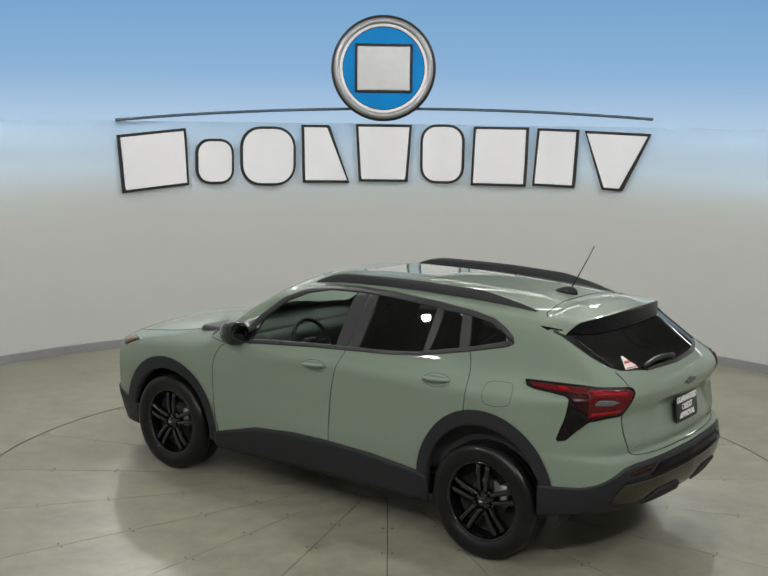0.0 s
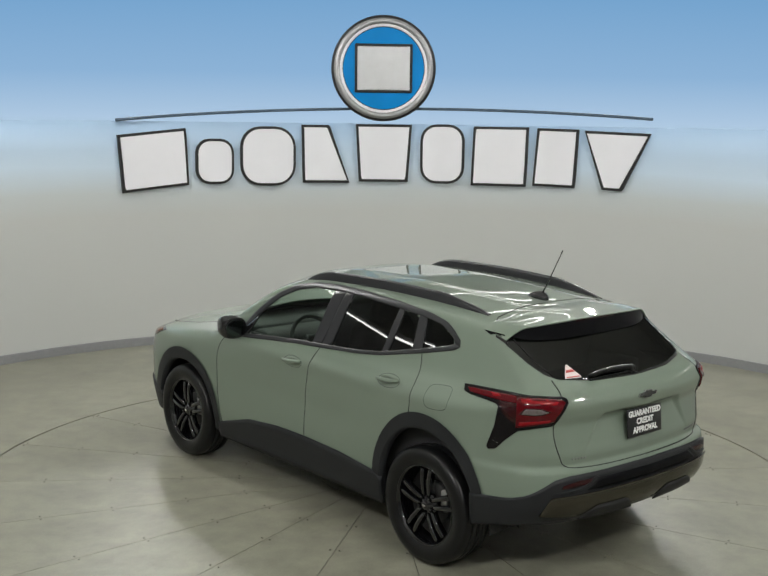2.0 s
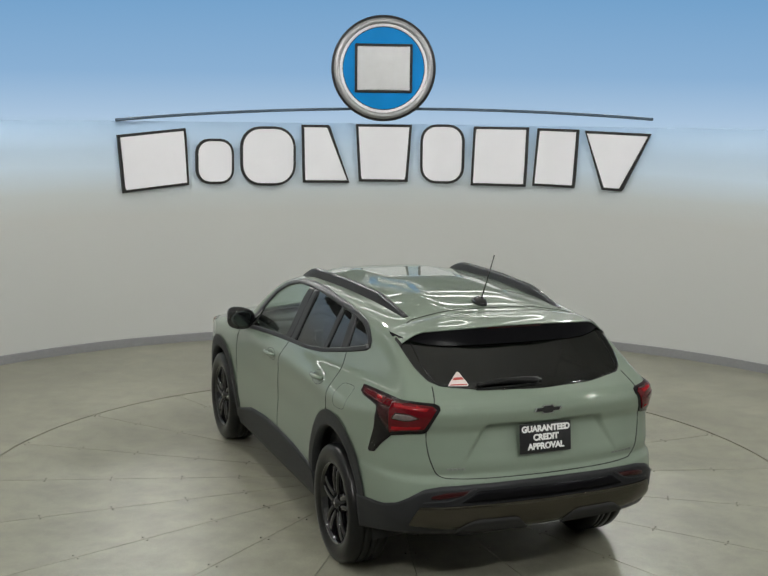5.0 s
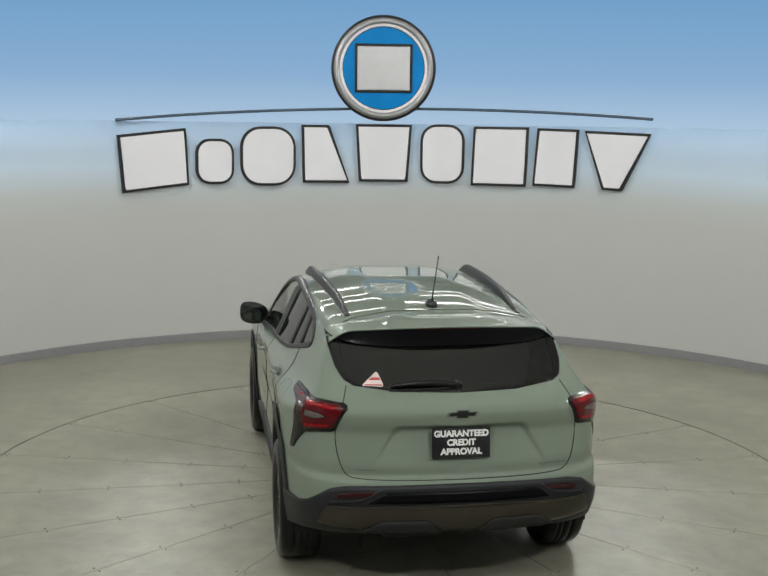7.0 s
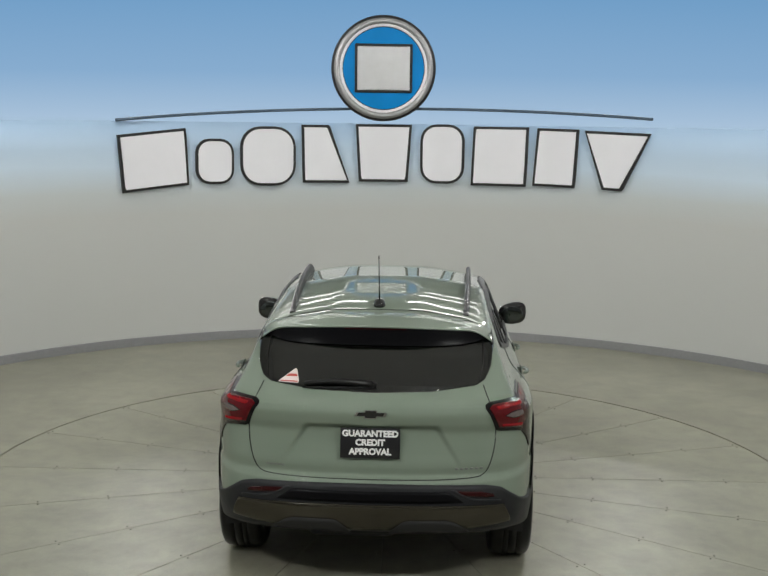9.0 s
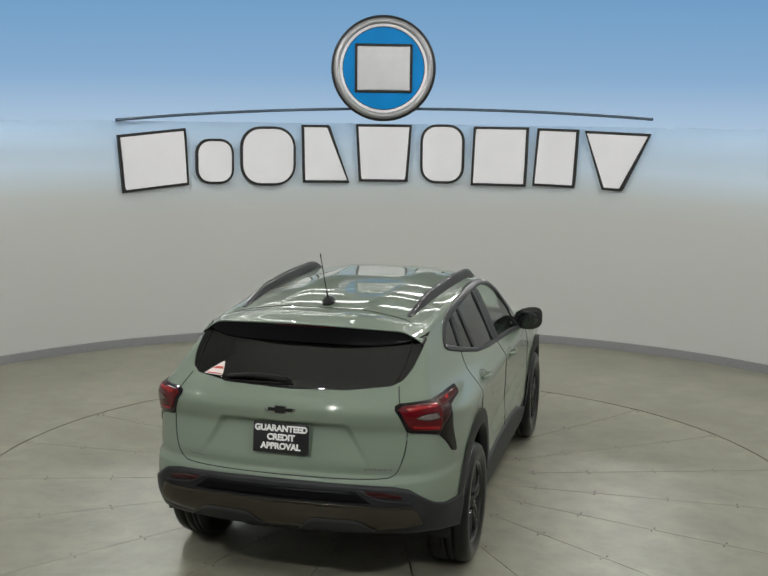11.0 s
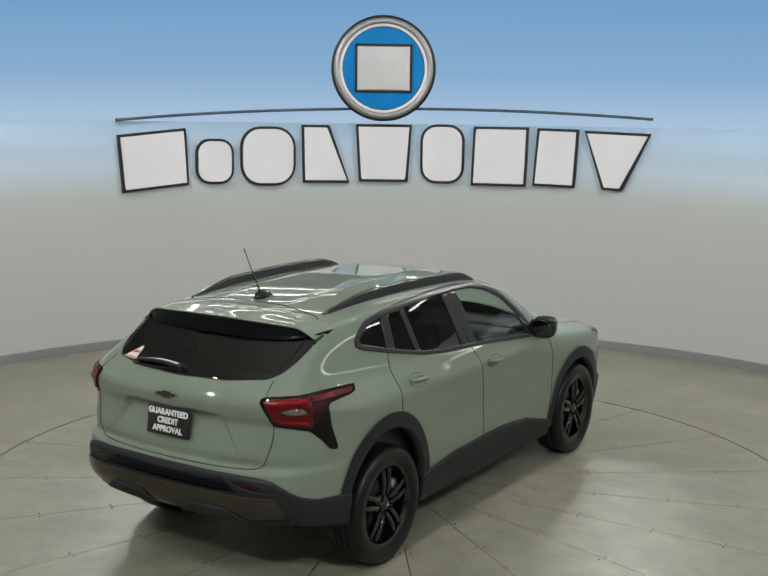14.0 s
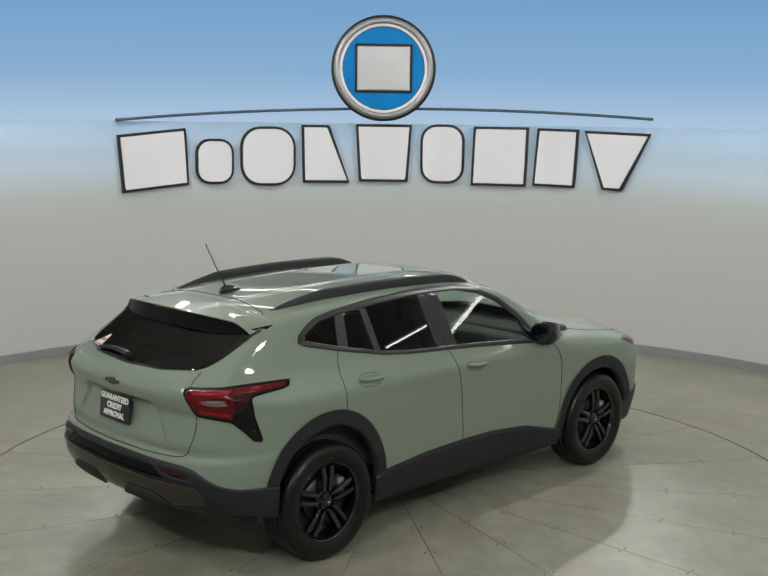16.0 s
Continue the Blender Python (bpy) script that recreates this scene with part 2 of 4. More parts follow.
tagged(ring_sheet("floor", TABLE_R + 0.018, 13.0, 0.0, 192, M_FLOOR, True), "sealed grey-beige concrete floor round the turntable", "floor", kind="structure")
pit = mesh_ob("floor_pit", [(AXIS[0] + 3.1 * math.cos(a), AXIS[1] + 3.1 * math.sin(a), -0.1) for a in np.linspace(0, 2 * math.pi, 64, endpoint=False)], [tuple(range(64))], M_PIT)
tagged(pit, "dark pit floor under the turntable", "floor", kind="structure")


def arc_wall(name, r0, r1, z0, z1, a0, a1, n, material):
    """A curved wall of the given thickness between two bearings."""
    v, f = [], []
    zs = np.linspace(z0, z1, 9)
    k = len(zs)
    for i in range(n + 1):
        a = radians(a0 + (a1 - a0) * i / n)
        for r in (r0, r1):
            for z in zs:
                v.append((AXIS[0] + r * math.cos(a), AXIS[1] + r * math.sin(a), z))
    w = 2 * k
    for i in range(n):
        for q in range(k - 1):
            f.append((i * w + q, (i + 1) * w + q, (i + 1) * w + q + 1, i * w + q + 1))
            f.append((i * w + k + q, i * w + k + q + 1, (i + 1) * w + k + q + 1, (i + 1) * w + k + q))
        f.append((i * w + k - 1, (i + 1) * w + k - 1, (i + 1) * w + 2 * k - 1, i * w + 2 * k - 1))
    for i in (0, n):
        for q in range(k - 1):
            f.append((i * w + q, i * w + q + 1, i * w + k + q + 1, i * w + k + q))
    return mesh_ob(name, v, f, material)


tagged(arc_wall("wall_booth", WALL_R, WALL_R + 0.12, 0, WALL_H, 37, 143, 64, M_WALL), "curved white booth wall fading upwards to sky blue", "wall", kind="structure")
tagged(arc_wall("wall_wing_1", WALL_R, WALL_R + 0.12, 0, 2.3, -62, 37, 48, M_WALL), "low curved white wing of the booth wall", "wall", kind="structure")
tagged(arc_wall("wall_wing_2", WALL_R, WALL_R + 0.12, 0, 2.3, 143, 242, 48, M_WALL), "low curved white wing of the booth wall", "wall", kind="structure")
tagged(arc_wall("baseboard", WALL_R - 0.018, WALL_R - 0.002, 0, 0.095, -62, 242, 128, M_BASE), "grey vinyl baseboard along the curved wall", "baseboard", kind="structure")

HALL = 12.9


def slab(name, x, y, z, sx, sy, sz, material, label, category):
    bm = bmesh.new()
    box(bm, x, y, z, sx, sy, sz)
    ob = part(name, bm, material, None, smooth=False)
    return tagged(ob, label, category, kind="structure")


for nm, dx, dy in (("wall_south", 0, -1), ("wall_east", 1, 0), ("wall_west", -1, 0)):
    slab(nm, AXIS[0] + dx * HALL, AXIS[1] + dy * HALL, 3.0, 0.2 if dx else 2 * HALL, 0.2 if dy else 2 * HALL, 6.0, M_HALL, "plain grey hall wall behind the booth", "wall")
# opening added so the backdrop shows; its walls and ground stay unseen
NORTH = AXIS[1] + HALL
slab("wall_north_1", AXIS[0], NORTH, 5.5, 2 * HALL, 0.2, 1.0, M_HALL, "unseen plain grey lintel over the hall's added opening", "wall")
slab("wall_north_2", AXIS[0], NORTH, 1.0, 17.6, 0.2, 2.0, M_HALL, "unseen plain grey parapet under the hall's added opening", "wall")
for nm, dx in (("wall_north_3", -1), ("wall_north_4", 1)):
    slab(nm, AXIS[0] + dx * 10.85, NORTH, 2.5, 4.1, 0.2, 5.0, M_HALL, "unseen plain grey hall wall beside the added opening", "wall")
slab("ground", AXIS[0], 41.5, -0.06, 60.0, 41.0, 0.1, M_HALL, "unseen plain grey ground added behind the hall", "ground")
# self-lit backdrop, set far back so the car roof does not mirror it
slab("backdrop", AXIS[0], 60.0, 5.0, 52.0, 0.1, 10.0, M_SKY, "plain sky blue backdrop far behind the hall", "backdrop")
slab("ceiling", AXIS[0], AXIS[1], 6.1, 2 * HALL, 2 * HALL, 0.2, M_CEIL, "plain grey hall ceiling over the booth", "ceiling")


def tube_light(m, length):
    e = empty("ceiling_light", "white tube light hanging under the hall ceiling", "ceiling light", m, "tube lights")
    bm = bmesh.new()
    box(bm, 0, 0, 0.05, length, 0.16, 0.06, 0.01)
    part("housing", bm, M_HOUSING, e)
    bm = bmesh.new()
    box(bm, 0, 0, 0.005, length - 0.04, 0.036, 0.03, 0.008)
    part("diffuser", bm, M_TUBE, e)
    for sx in (-1, 1):
        v, f = tube([(sx * length * 0.4, 0, 0.075), (sx * length * 0.4, 0, 6.0 - m.translation.z)], 0.006)
        mesh_ob("hanger", v, f, M_HOUSING, e)


# the two rows behind the camera are added to brighten glass and doors
for ty in (-3.5, -0.8, 2.0, 5.0, 9.0, 12.2, 14.4, 16.1, 17.7, 19.3):
    for tx in (-1.75, 1.75):
        tube_light(pose(AXIS[0] + tx, ty, 4.9), 2.9)
for ty in (1.2, 4.6, 7.8, 11.0, 14.2):
    for tx in (-6.7, 6.7):
        tube_light(pose(AXIS[0] + tx, ty, 3.75, 0, 0, 90), 2.9)


def flood_light(x, y, z, tx, ty, watts):
    m = look((x, y, z), (tx, ty, 0.5))
    e = empty("flood_light", "round white flood lamp high above the booth", "flood light", m, "flood lamps")
    v, f = spin([(0.005, 0.16), (0.06, 0.15), (0.105, 0.0), (0.105, -0.02), (0.095, -0.02), (0.095, 0.005)], 24)
    rot = Matrix.Rotation(radians(90), 4, "X")
    mesh_ob("housing", [rot @ Vector(p) for p in v], f, M_HOUSING, e)
    v, f = spin([(0.001, 0.0), (0.093, 0.0)], 24)
    mesh_ob("lens", [rot @ Vector(p) for p in v], f, M_FLOOD, e)
    up = m.inverted() @ Vector((x, y, 6.0))
    v, f = tube([tuple(Vector((0, 0, 0.15))), tuple(up)], 0.012)
    mesh_ob("drop_rod", v, f, M_HOUSING, e)
    la = bpy.data.lights.new("flood_glow", "AREA")
    la.shape, la.size, la.energy, la.color = "DISK", 0.17, watts, (0.975, 0.98, 0.945)
    lo = new("flood_glow", la)
    lo.matrix_basis = m @ pose(0, 0, -0.03)


for fx, fy in ((-3.0, 10.4), (3.0, 10.4), (-2.6, 1.2), (2.6, 1.2)):
    flood_light(AXIS[0] + fx, fy, 4.6, AXIS[0], AXIS[1], (0.9 if fy > 5 else 1.22) * FLOOD_WATTS)
for fx in (-3.6, 3.6):
    flood_light(AXIS[0] + fx, 16.2, 4.85, AXIS[0], AXIS[1], 0.36 * FLOOD_WATTS)


# two weak floods added at the sides to brighten the car's flanks
for fx in (-4.7, 4.7):
    flood_light(AXIS[0] + fx, 5.2, 4.4, AXIS[0], AXIS[1] - 0.5, 0.16 * FLOOD_WATTS)


def spot_light(x, y, z):
    """A small bright lamp on a rod under the ceiling."""
    e = empty("spot_light", "small white spot lamp high above the booth", "spot light", pose(x, y, z), "spot lamps")
    v, f = spin([(0.005, 0.10), (0.035, 0.095), (0.05, 0.0), (0.044, 0.004)], 16)
    rot = Matrix.Rotation(radians(90), 4, "X")
    mesh_ob("housing", [rot @ Vector(p) for p in v], f, M_HOUSING, e)
    bm = bmesh.new()
    bmesh.ops.create_uvsphere(bm, u_segments=12, v_segments=6, radius=0.022)
    part("lens", bm, M_SPOT, e)
    v, f = tube([(0, 0, 0.09), (0, 0, 6.0 - z)], 0.008)
    mesh_ob("drop_rod", v, f, M_HOUSING, e)


for sx, sy, sz in ((-3.9, 2.6, 4.3), (3.9, 2.6, 4.3), (-1.2, 0.2, 4.4), (1.2, 0.2, 4.4), (-4.4, 8.4, 4.2), (4.4, 8.4, 4.2), (-1.4, 13.6, 4.6), (1.4, 13.6, 4.6)):
    spot_light(AXIS[0] + sx, sy, sz)


def cols(poly, n, lo=None, hi=None):
    """Upper and lower edge of a polygon (a, b) at n even steps of a."""
    p = np.array(poly, float)
    a0, a1 = p[:, 0].min(), p[:, 0].max()
    u = 0.5 - 0.5 * np.cos(np.linspace(0, math.pi, n))
    aa = a0 + (a1 - a0) * (0.35 * u + 0.65 * np.linspace(0, 1, n))
    aa[0], aa[-1] = a0 + 1e-5, a1 - 1e-5
    bot, top = [], []
    q = np.roll(p, -1, 0)
    for a in aa:
        hit = []
        for (x0, z0), (x1, z1) in zip(p, q):
            if (x0 - a) * (x1 - a) <= 0 and x0 != x1:
                hit.append(z0 + (z1 - z0) * (a - x0) / (x1 - x0))
        bot.append(min(hit))
        top.append(max(hit))
    return aa, np.array(bot), np.array(top)



# ---- wall sign: round emblem, thin rail and a row of plain raised blocks ----
SIGN_R = WALL_R - 0.05


def wall_place(az, z, r=SIGN_R):
    """A frame on the curved wall: x along it to the right, y up, z towards the room."""
    a = radians(az)
    o = Vector((AXIS[0] + r * math.cos(a), AXIS[1] + r * math.sin(a), z))
    return Matrix.Translation(o) @ Matrix(((math.sin(a), 0, -math.cos(a), 0), (-math.cos(a), 0, -math.sin(a), 0), (0, 1, 0, 0), (0, 0, 0, 1)))


def curved_slab(name, outline, depth, r, material, parent, n=14):
    """A raised block that follows the wall: outline of (distance along the wall, height), convex up its columns."""
    aa, lo, hi = cols(outline, n)
    v, f = [], []
    for rr in (r, r - depth):
        for a, l, h in zip(aa, lo, hi):
            b = radians(90) - a / WALL_R
            for z in (l, h):
                v.append((AXIS[0] + rr * math.cos(b), AXIS[1] + rr * math.sin(b), z))
    k = 2 * n
    for i in range(n - 1):
        a, b = 2 * i, 2 * i + 2
        f += [(a + k, b + k, b + 1 + k, a + 1 + k), (a, a + 1, b + 1, b), (a, b, b + k, a + k), (a + 1, a + 1 + k, b + 1 + k, b + 1)]
    f += [(0, k, k + 1, 1), (k - 2, k - 1, 2 * k - 1, 2 * k - 2)]
    return mesh_ob(name, v, f, material, parent, smooth=False)


def round_rect(x0, x1, z0, z1, r, lean=0.0):
    out = []
    for cx, cz, a0 in ((x1 - r, z1 - r, 0), (x0 + r, z1 - r, 90), (x0 + r, z0 + r, 180), (x1 - r, z0 + r, 270)):
        for i in range(6):
            a = radians(a0 + 18 * i)
            x, z = cx + r * math.cos(a), cz + r * math.sin(a)
            out.append((x, z + lean * x))
    return out


def plain_block(x0, x1, z0, z1, insets, lean, edge=0.0):
    """A four-sided block, its corners drawn in by fractions of the width; leaning up to the right."""
    w, xm = x1 - x0, 0.5 * (x0 + x1)
    tl, tr, bl, br = insets
    q = [(x0 + tl * w + edge, z1 - edge), (x1 - tr * w - edge, z1 - edge), (x1 - br * w - edge, z0 + edge), (x0 + bl * w + edge, z0 + edge)]
    return [(x, z + lean * (x - xm)) for x, z in q]


def build_sign():
    e = empty("wall_sign", "silver block sign with a round blue emblem on the wall", "sign")
    for x0, x1, z0, z1, insets, lean in SIGN_BLOCKS:
        edge = 0.030
        if insets:
            back, front = plain_block(x0, x1, z0, z1, insets, lean), plain_block(x0, x1, z0, z1, insets, lean, edge)
        else:
            r = 0.36 * (x1 - x0)
            back, front = round_rect(x0, x1, z0, z1, r), round_rect(x0 + edge, x1 - edge, z0 + edge, z1 - edge, r - edge)
        b = curved_slab("letter_block", back, 0.03, WALL_R - 0.02, M_OUTLINE, e, 48)
        curved_slab("block_face", front, 0.012, WALL_R - 0.052, M_LETTER, b, 48)
    x, z, r = SIGN_DISC
    emb = new("emblem")
    emb.parent = e
    emb.matrix_basis = wall_place(90 - math.degrees(x / WALL_R), z, WALL_R - 0.10)
    for nm, prof, mt in (("emblem_rim", [(0.70, 0.0), (0.70, 0.05), (0.99, 0.05), (1.0, 0.045), (1.0, 0.0)], M_OUTLINE), ("emblem_ring", [(0.84, 0.052), (0.85, 0.058), (0.94, 0.060), (0.95, 0.052)], M_RING), ("emblem_bevel", [(0.785, 0.052), (0.80, 0.060), (0.838, 0.056)], M_LETTER), ("emblem_disc", [(0.001, 0.058), (0.5, 0.057), (0.77, 0.053)], M_BLUE)):
        v, f = spin([(a * r, b) for a, b in prof], 72)
        mesh_ob(nm, [(p[0], p[2], p[1]) for p in v], f, mt, emb)
    bm = bmesh.new()
    box(bm, 0, 0, 0.066, 1.10 * r, 0.92 * r, 0.02, 0.012)
    part("emblem_block", bm, M_OUTLINE, emb, smooth=False)
    bm = bmesh.new()
    box(bm, 0, 0, 0.08, 1.0 * r, 0.82 * r, 0.012, 0.006)
    part("block_face", bm, M_SILVER, emb, smooth=False)
    pts = []
    for i in range(61):
        u = i / 60
        x = SIGN_RAIL[0] + (SIGN_RAIL[1] - SIGN_RAIL[0]) * u
        z = SIGN_RAIL[2] + (SIGN_RAIL[3] - SIGN_RAIL[2]) * u + SIGN_RAIL[4] * (1 - (2 * u - 1) ** 2)
        b = radians(90) - x / WALL_R
        pts.append((AXIS[0] + (WALL_R - 0.03) * math.cos(b), AXIS[1] + (WALL_R - 0.03) * math.sin(b), z))
    v, f = tube(pts, 0.0165, 8)
    mesh_ob("sign_rail", v, f, M_RAIL, e)


SIGN_BLOCKS = (
    (-3.159, -2.343, 1.757, 2.392, (0.0, 0.035, 0.06, 0.0), 0.10), (-2.264, -1.821, 1.803, 2.314, None, 0), (-1.746, -1.1, 1.781, 2.456, None, 0),
    (-1.032, -0.469, 1.815, 2.48, (0.0, 0.42, 0.02, 0.0), 0), (-0.4, 0.255, 1.832, 2.494, (0.0, 0.0, 0.06, 0.06), 0), (0.358, 0.874, 1.821, 2.503, None, 0),
    (0.955, 1.617, 1.808, 2.485, (0.03, 0.0, 0.0, 0.02), 0), (1.675, 2.196, 1.818, 2.473, (0.08, 0.0, 0.0, 0.05), -0.02), (2.262, 3.016, 1.801, 2.447, (0.0, 0.0, 0.29, 0.40), -0.03))
SIGN_DISC = (-0.086, 3.126, 0.597)
SIGN_RAIL = (-3.168, 3.024, 2.511, 2.591, 0.122)
build_sign()

def build_table():
    e = empty("turntable", "round concrete-topped turntable flush with the floor", "turntable", pose(AXIS[0], AXIS[1], 0))
    n = 20
    gap = 0.0024
    v, f = [], []
    rs = np.linspace(0.5, TABLE_R, 6)
    k = 9
    for z in (0.0, -0.05):
        for r in rs:
            for j in range(k):
                half = radians(9) - gap / r
                a = -half + 2 * half * j / (k - 1)
                v.append((r * math.cos(a), r * math.sin(a), z))
    q = len(rs) * k
    for i in range(len(rs) - 1):
        for j in range(k - 1):
            f.append((i * k + j, (i + 1) * k + j, (i + 1) * k + j + 1, i * k + j + 1))
    rim = [j for j in range(k)] + [i * k + k - 1 for i in range(1, len(rs))] + [(len(rs) - 1) * k + j for j in range(k - 2, -1, -1)] + [i * k for i in range(len(rs) - 2, 0, -1)]
    for a, b in zip(rim, rim[1:] + rim[:1]):
        f.append((a, b, b + q, a + q))
    first = mesh_ob("panel", v, f, M_TABLE, e, smooth=False)
    bm = bmesh.new()
    bmesh.ops.create_cone(bm, cap_ends=True, segments=8, radius1=0.0065, radius2=0.0055, depth=0.006)
    bolt = part("bolt", bm, M_BOLT, e)
    off = 1.07
    seams = []
    for i in range(n):
        m = Matrix.Rotation(radians(off + 9 + 18 * i), 4, "Z")
        p = first if i == 0 else new("panel", first.data)
        p.parent = e
        p.matrix_basis = m
        for r in (1.08, 1.49, 1.99, 2.45, 2.92):
            for s in (-1, 1):
                b = bolt if (i, r, s) == (0, 1.08, -1) else new("bolt", bolt.data)
                b.parent = e
                b.matrix_basis = Matrix.Rotation(radians(off + 18 * i), 4, "Z") @ pose(r, s * 0.03, 0.002)
    bm = bmesh.new()
    bmesh.ops.create_cone(bm, cap_ends=True, segments=64, radius1=0.49, radius2=0.49, depth=0.05)
    bmesh.ops.translate(bm, vec=(0, 0, -0.025), verts=bm.verts[:])
    part("hub_plate", bm, M_TABLE, e, smooth=False)
    return e


TABLE = build_table()

# ---- car body form: x forward, y to its left, z up, origin on the ground between the axles ----
def spline(xs, ys):
    """A smooth curve through the given points (monotone cubic)."""
    xs, ys = np.array(xs, float), np.array(ys, float)
    h, d = np.diff(xs), np.diff(ys) / np.diff(xs)
    m = np.concatenate([[d[0]], np.where(d[:-1] * d[1:] > 0, 2 * d[:-1] * d[1:] / np.where(d[:-1] + d[1:] == 0, 1, d[:-1] + d[1:]), 0), [d[-1]]])

    def at(x):
        x = np.clip(x, xs[0], xs[-1])
        i = np.clip(np.searchsorted(xs, x) - 1, 0, len(h) - 1)
        t = (x - xs[i]) / h[i]
        return (ys[i] * (1 + 2 * t) * (1 - t) ** 2 + m[i] * h[i] * t * (1 - t) ** 2 + ys[i + 1] * t * t * (3 - 2 * t) + m[i + 1] * h[i] * t * t * (t - 1))
    return at


TOP = spline([-2.6, -2.0, -1.72, -1.4, -1.0, -0.5, -0.1, 0.2, 0.42, 0.7, 1.02, 1.16, 1.5, 1.9, 2.1, 2.22, 2.32], [1.36, 1.425, 1.465, 1.503, 1.532, 1.547, 1.545, 1.526, 1.487, 1.368, 1.175, 1.105, 1.065, 1.005, 0.945, 0.86, 0.70])
BACK = spline([0.2, 0.33, 0.45, 0.52, 0.62, 0.70, 0.735, 0.79, 0.85, 0.95, 1.01, 1.06, 1.095, 1.13, 1.155, 1.18, 1.38, 1.46, 1.6], [-2.02, -2.12, -2.22, -2.255, -2.265, -2.255, -2.215, -2.221, -2.214, -2.205, -2.226, -2.236, -2.225, -2.195, -2.155, -2.11, -1.80, -1.70, -1.5])
NOSE = spline([0.2, 0.35, 0.5, 0.7, 0.85, 0.95, 1.1], [2.12, 2.2, 2.255, 2.26, 2.23, 2.16, 2.0])
WAIST = spline([0.15, 0.3, 0.5, 0.7, 0.9, 1.0, 1.06, 1.12, 1.2, 1.3, 1.45, 1.6], [0.82, 0.862, 0.884, 0.889, 0.888, 0.882, 0.858, 0.822, 0.787, 0.747, 0.690, 0.63])
REAR_WRAP = spline([0, 0.3, 0.55, 0.68, 0.76, 0.82, 0.86, 0.95], [0, 0.014, 0.055, 0.105, 0.165, 0.26, 0.39, 0.9])
NOSE_WRAP = spline([0, 0.3, 0.55, 0.7, 0.78, 0.84, 0.88, 0.95], [0, 0.03, 0.09, 0.15, 0.22, 0.36, 0.56, 1.2])


def smax(a, b, k):
    return 0.5 * (a + b + np.sqrt((a - b) ** 2 + k * k))


def bell(x, c, w):
    return np.exp(-((x - c) / w) ** 2)


def form(x, y, z):
    """Negative inside the car body."""
    y = np.abs(y)
    w = WAIST(z)
    low = 1 / (1 + np.exp((z - 1.07) / 0.03))
    w = w + low * (0.018 * bell(x, -1.40, 0.42) + 0.016 * bell(x, 1.38, 0.42)) * bell(z, 0.8, 0.5)
    w = w - (1 - low) * 0.045 * np.clip(-(x + 0.55), 0, 1.6) - (1 - low) * 0.03 * np.clip(x - 0.4, 0, 1)
    w = w + 0.010 * low * bell(z, 0.985, 0.05) * np.clip((0.9 - x), 0, 1)
    w = w - 0.012 * low * bell(z, 0.70, 0.10) * bell(x, 0.0, 0.9)
    side = y - w
    bow = x + 0.09 * (y / 0.7) ** 2 * np.clip((x + 0.2) / 0.5, 0, 1) * np.clip((2.6 - x) / 1.6, 0.25, 1)
    crown = 0.5 * 0.135 * (y - 0.27 + np.sqrt((y - 0.27) ** 2 + 0.0009)) * np.clip((0.9 - x) / 0.6, 0, 1) + 0.045 * (y / 0.6) ** 2 * np.clip((x - 0.3) / 0.6, 0, 1)
    top = (z - TOP(bow) + crown) * 0.93
    back = (BACK(z) + REAR_WRAP(y) * np.where(z > 1.1, 1.05, 1.0) - x) * 0.95
    dent = np.clip((1.0 - z) / 0.014, 0, 1) * np.clip((z - 0.77) / 0.20, 0, 1) * np.clip((0.345 + (1.0 - z) * 0.62 - y) / 0.02, 0, 1)
    back = back + 0.026 * dent
    nose = (x - NOSE(z) + NOSE_WRAP(y)) * 0.9
    f = smax(side, top, 0.05)
    f = smax(f, back, 0.030)
    f = smax(f, nose, 0.035)
    return f


def cast(o, d, far=3.0, n=34):
    """Along each ray from outside (o, towards d) the first place on the body, by bisection between far and 0."""
    o, d = np.asarray(o, float), np.asarray(d, float)
    lo, hi = np.zeros(len(o)), np.full(len(o), far)
    for _ in range(n):
        mid = 0.5 * (lo + hi)
        p = o + d * mid[:, None]
        out = form(p[:, 0], p[:, 1], p[:, 2]) > 0
        lo, hi = np.where(out, mid, lo), np.where(out, hi, mid)
    return o + d * lo[:, None]


def normals(p):
    e = 1e-3
    g = np.stack([form(p[:, 0] + e, p[:, 1], p[:, 2]) - form(p[:, 0] - e, p[:, 1], p[:, 2]), form(p[:, 0], p[:, 1] + e, p[:, 2]) - form(p[:, 0], p[:, 1] - e, p[:, 2]), form(p[:, 0], p[:, 1], p[:, 2] + e) - form(p[:, 0], p[:, 1], p[:, 2] - e)], 1)
    return g / np.linalg.norm(g, axis=1)[:, None]


def on_side(x, z, s=1, off=0.0):
    x, z = np.asarray(x, float).ravel(), np.asarray(z, float).ravel()
    p = cast(np.stack([x, np.full_like(x, 1.5), z], 1), np.tile((0, -1.0, 0), (len(x), 1)), 1.5)
    p = p + normals(p) * off
    return p * (1, s, 1)


def on_back(y, z, off=0.0):
    y, z = np.asarray(y, float).ravel(), np.asarray(z, float).ravel()
    p = cast(np.stack([np.full_like(y, -3.0), y, z], 1), np.tile((1.0, 0, 0), (len(y), 1)), 2.6)
    return p + normals(p) * off


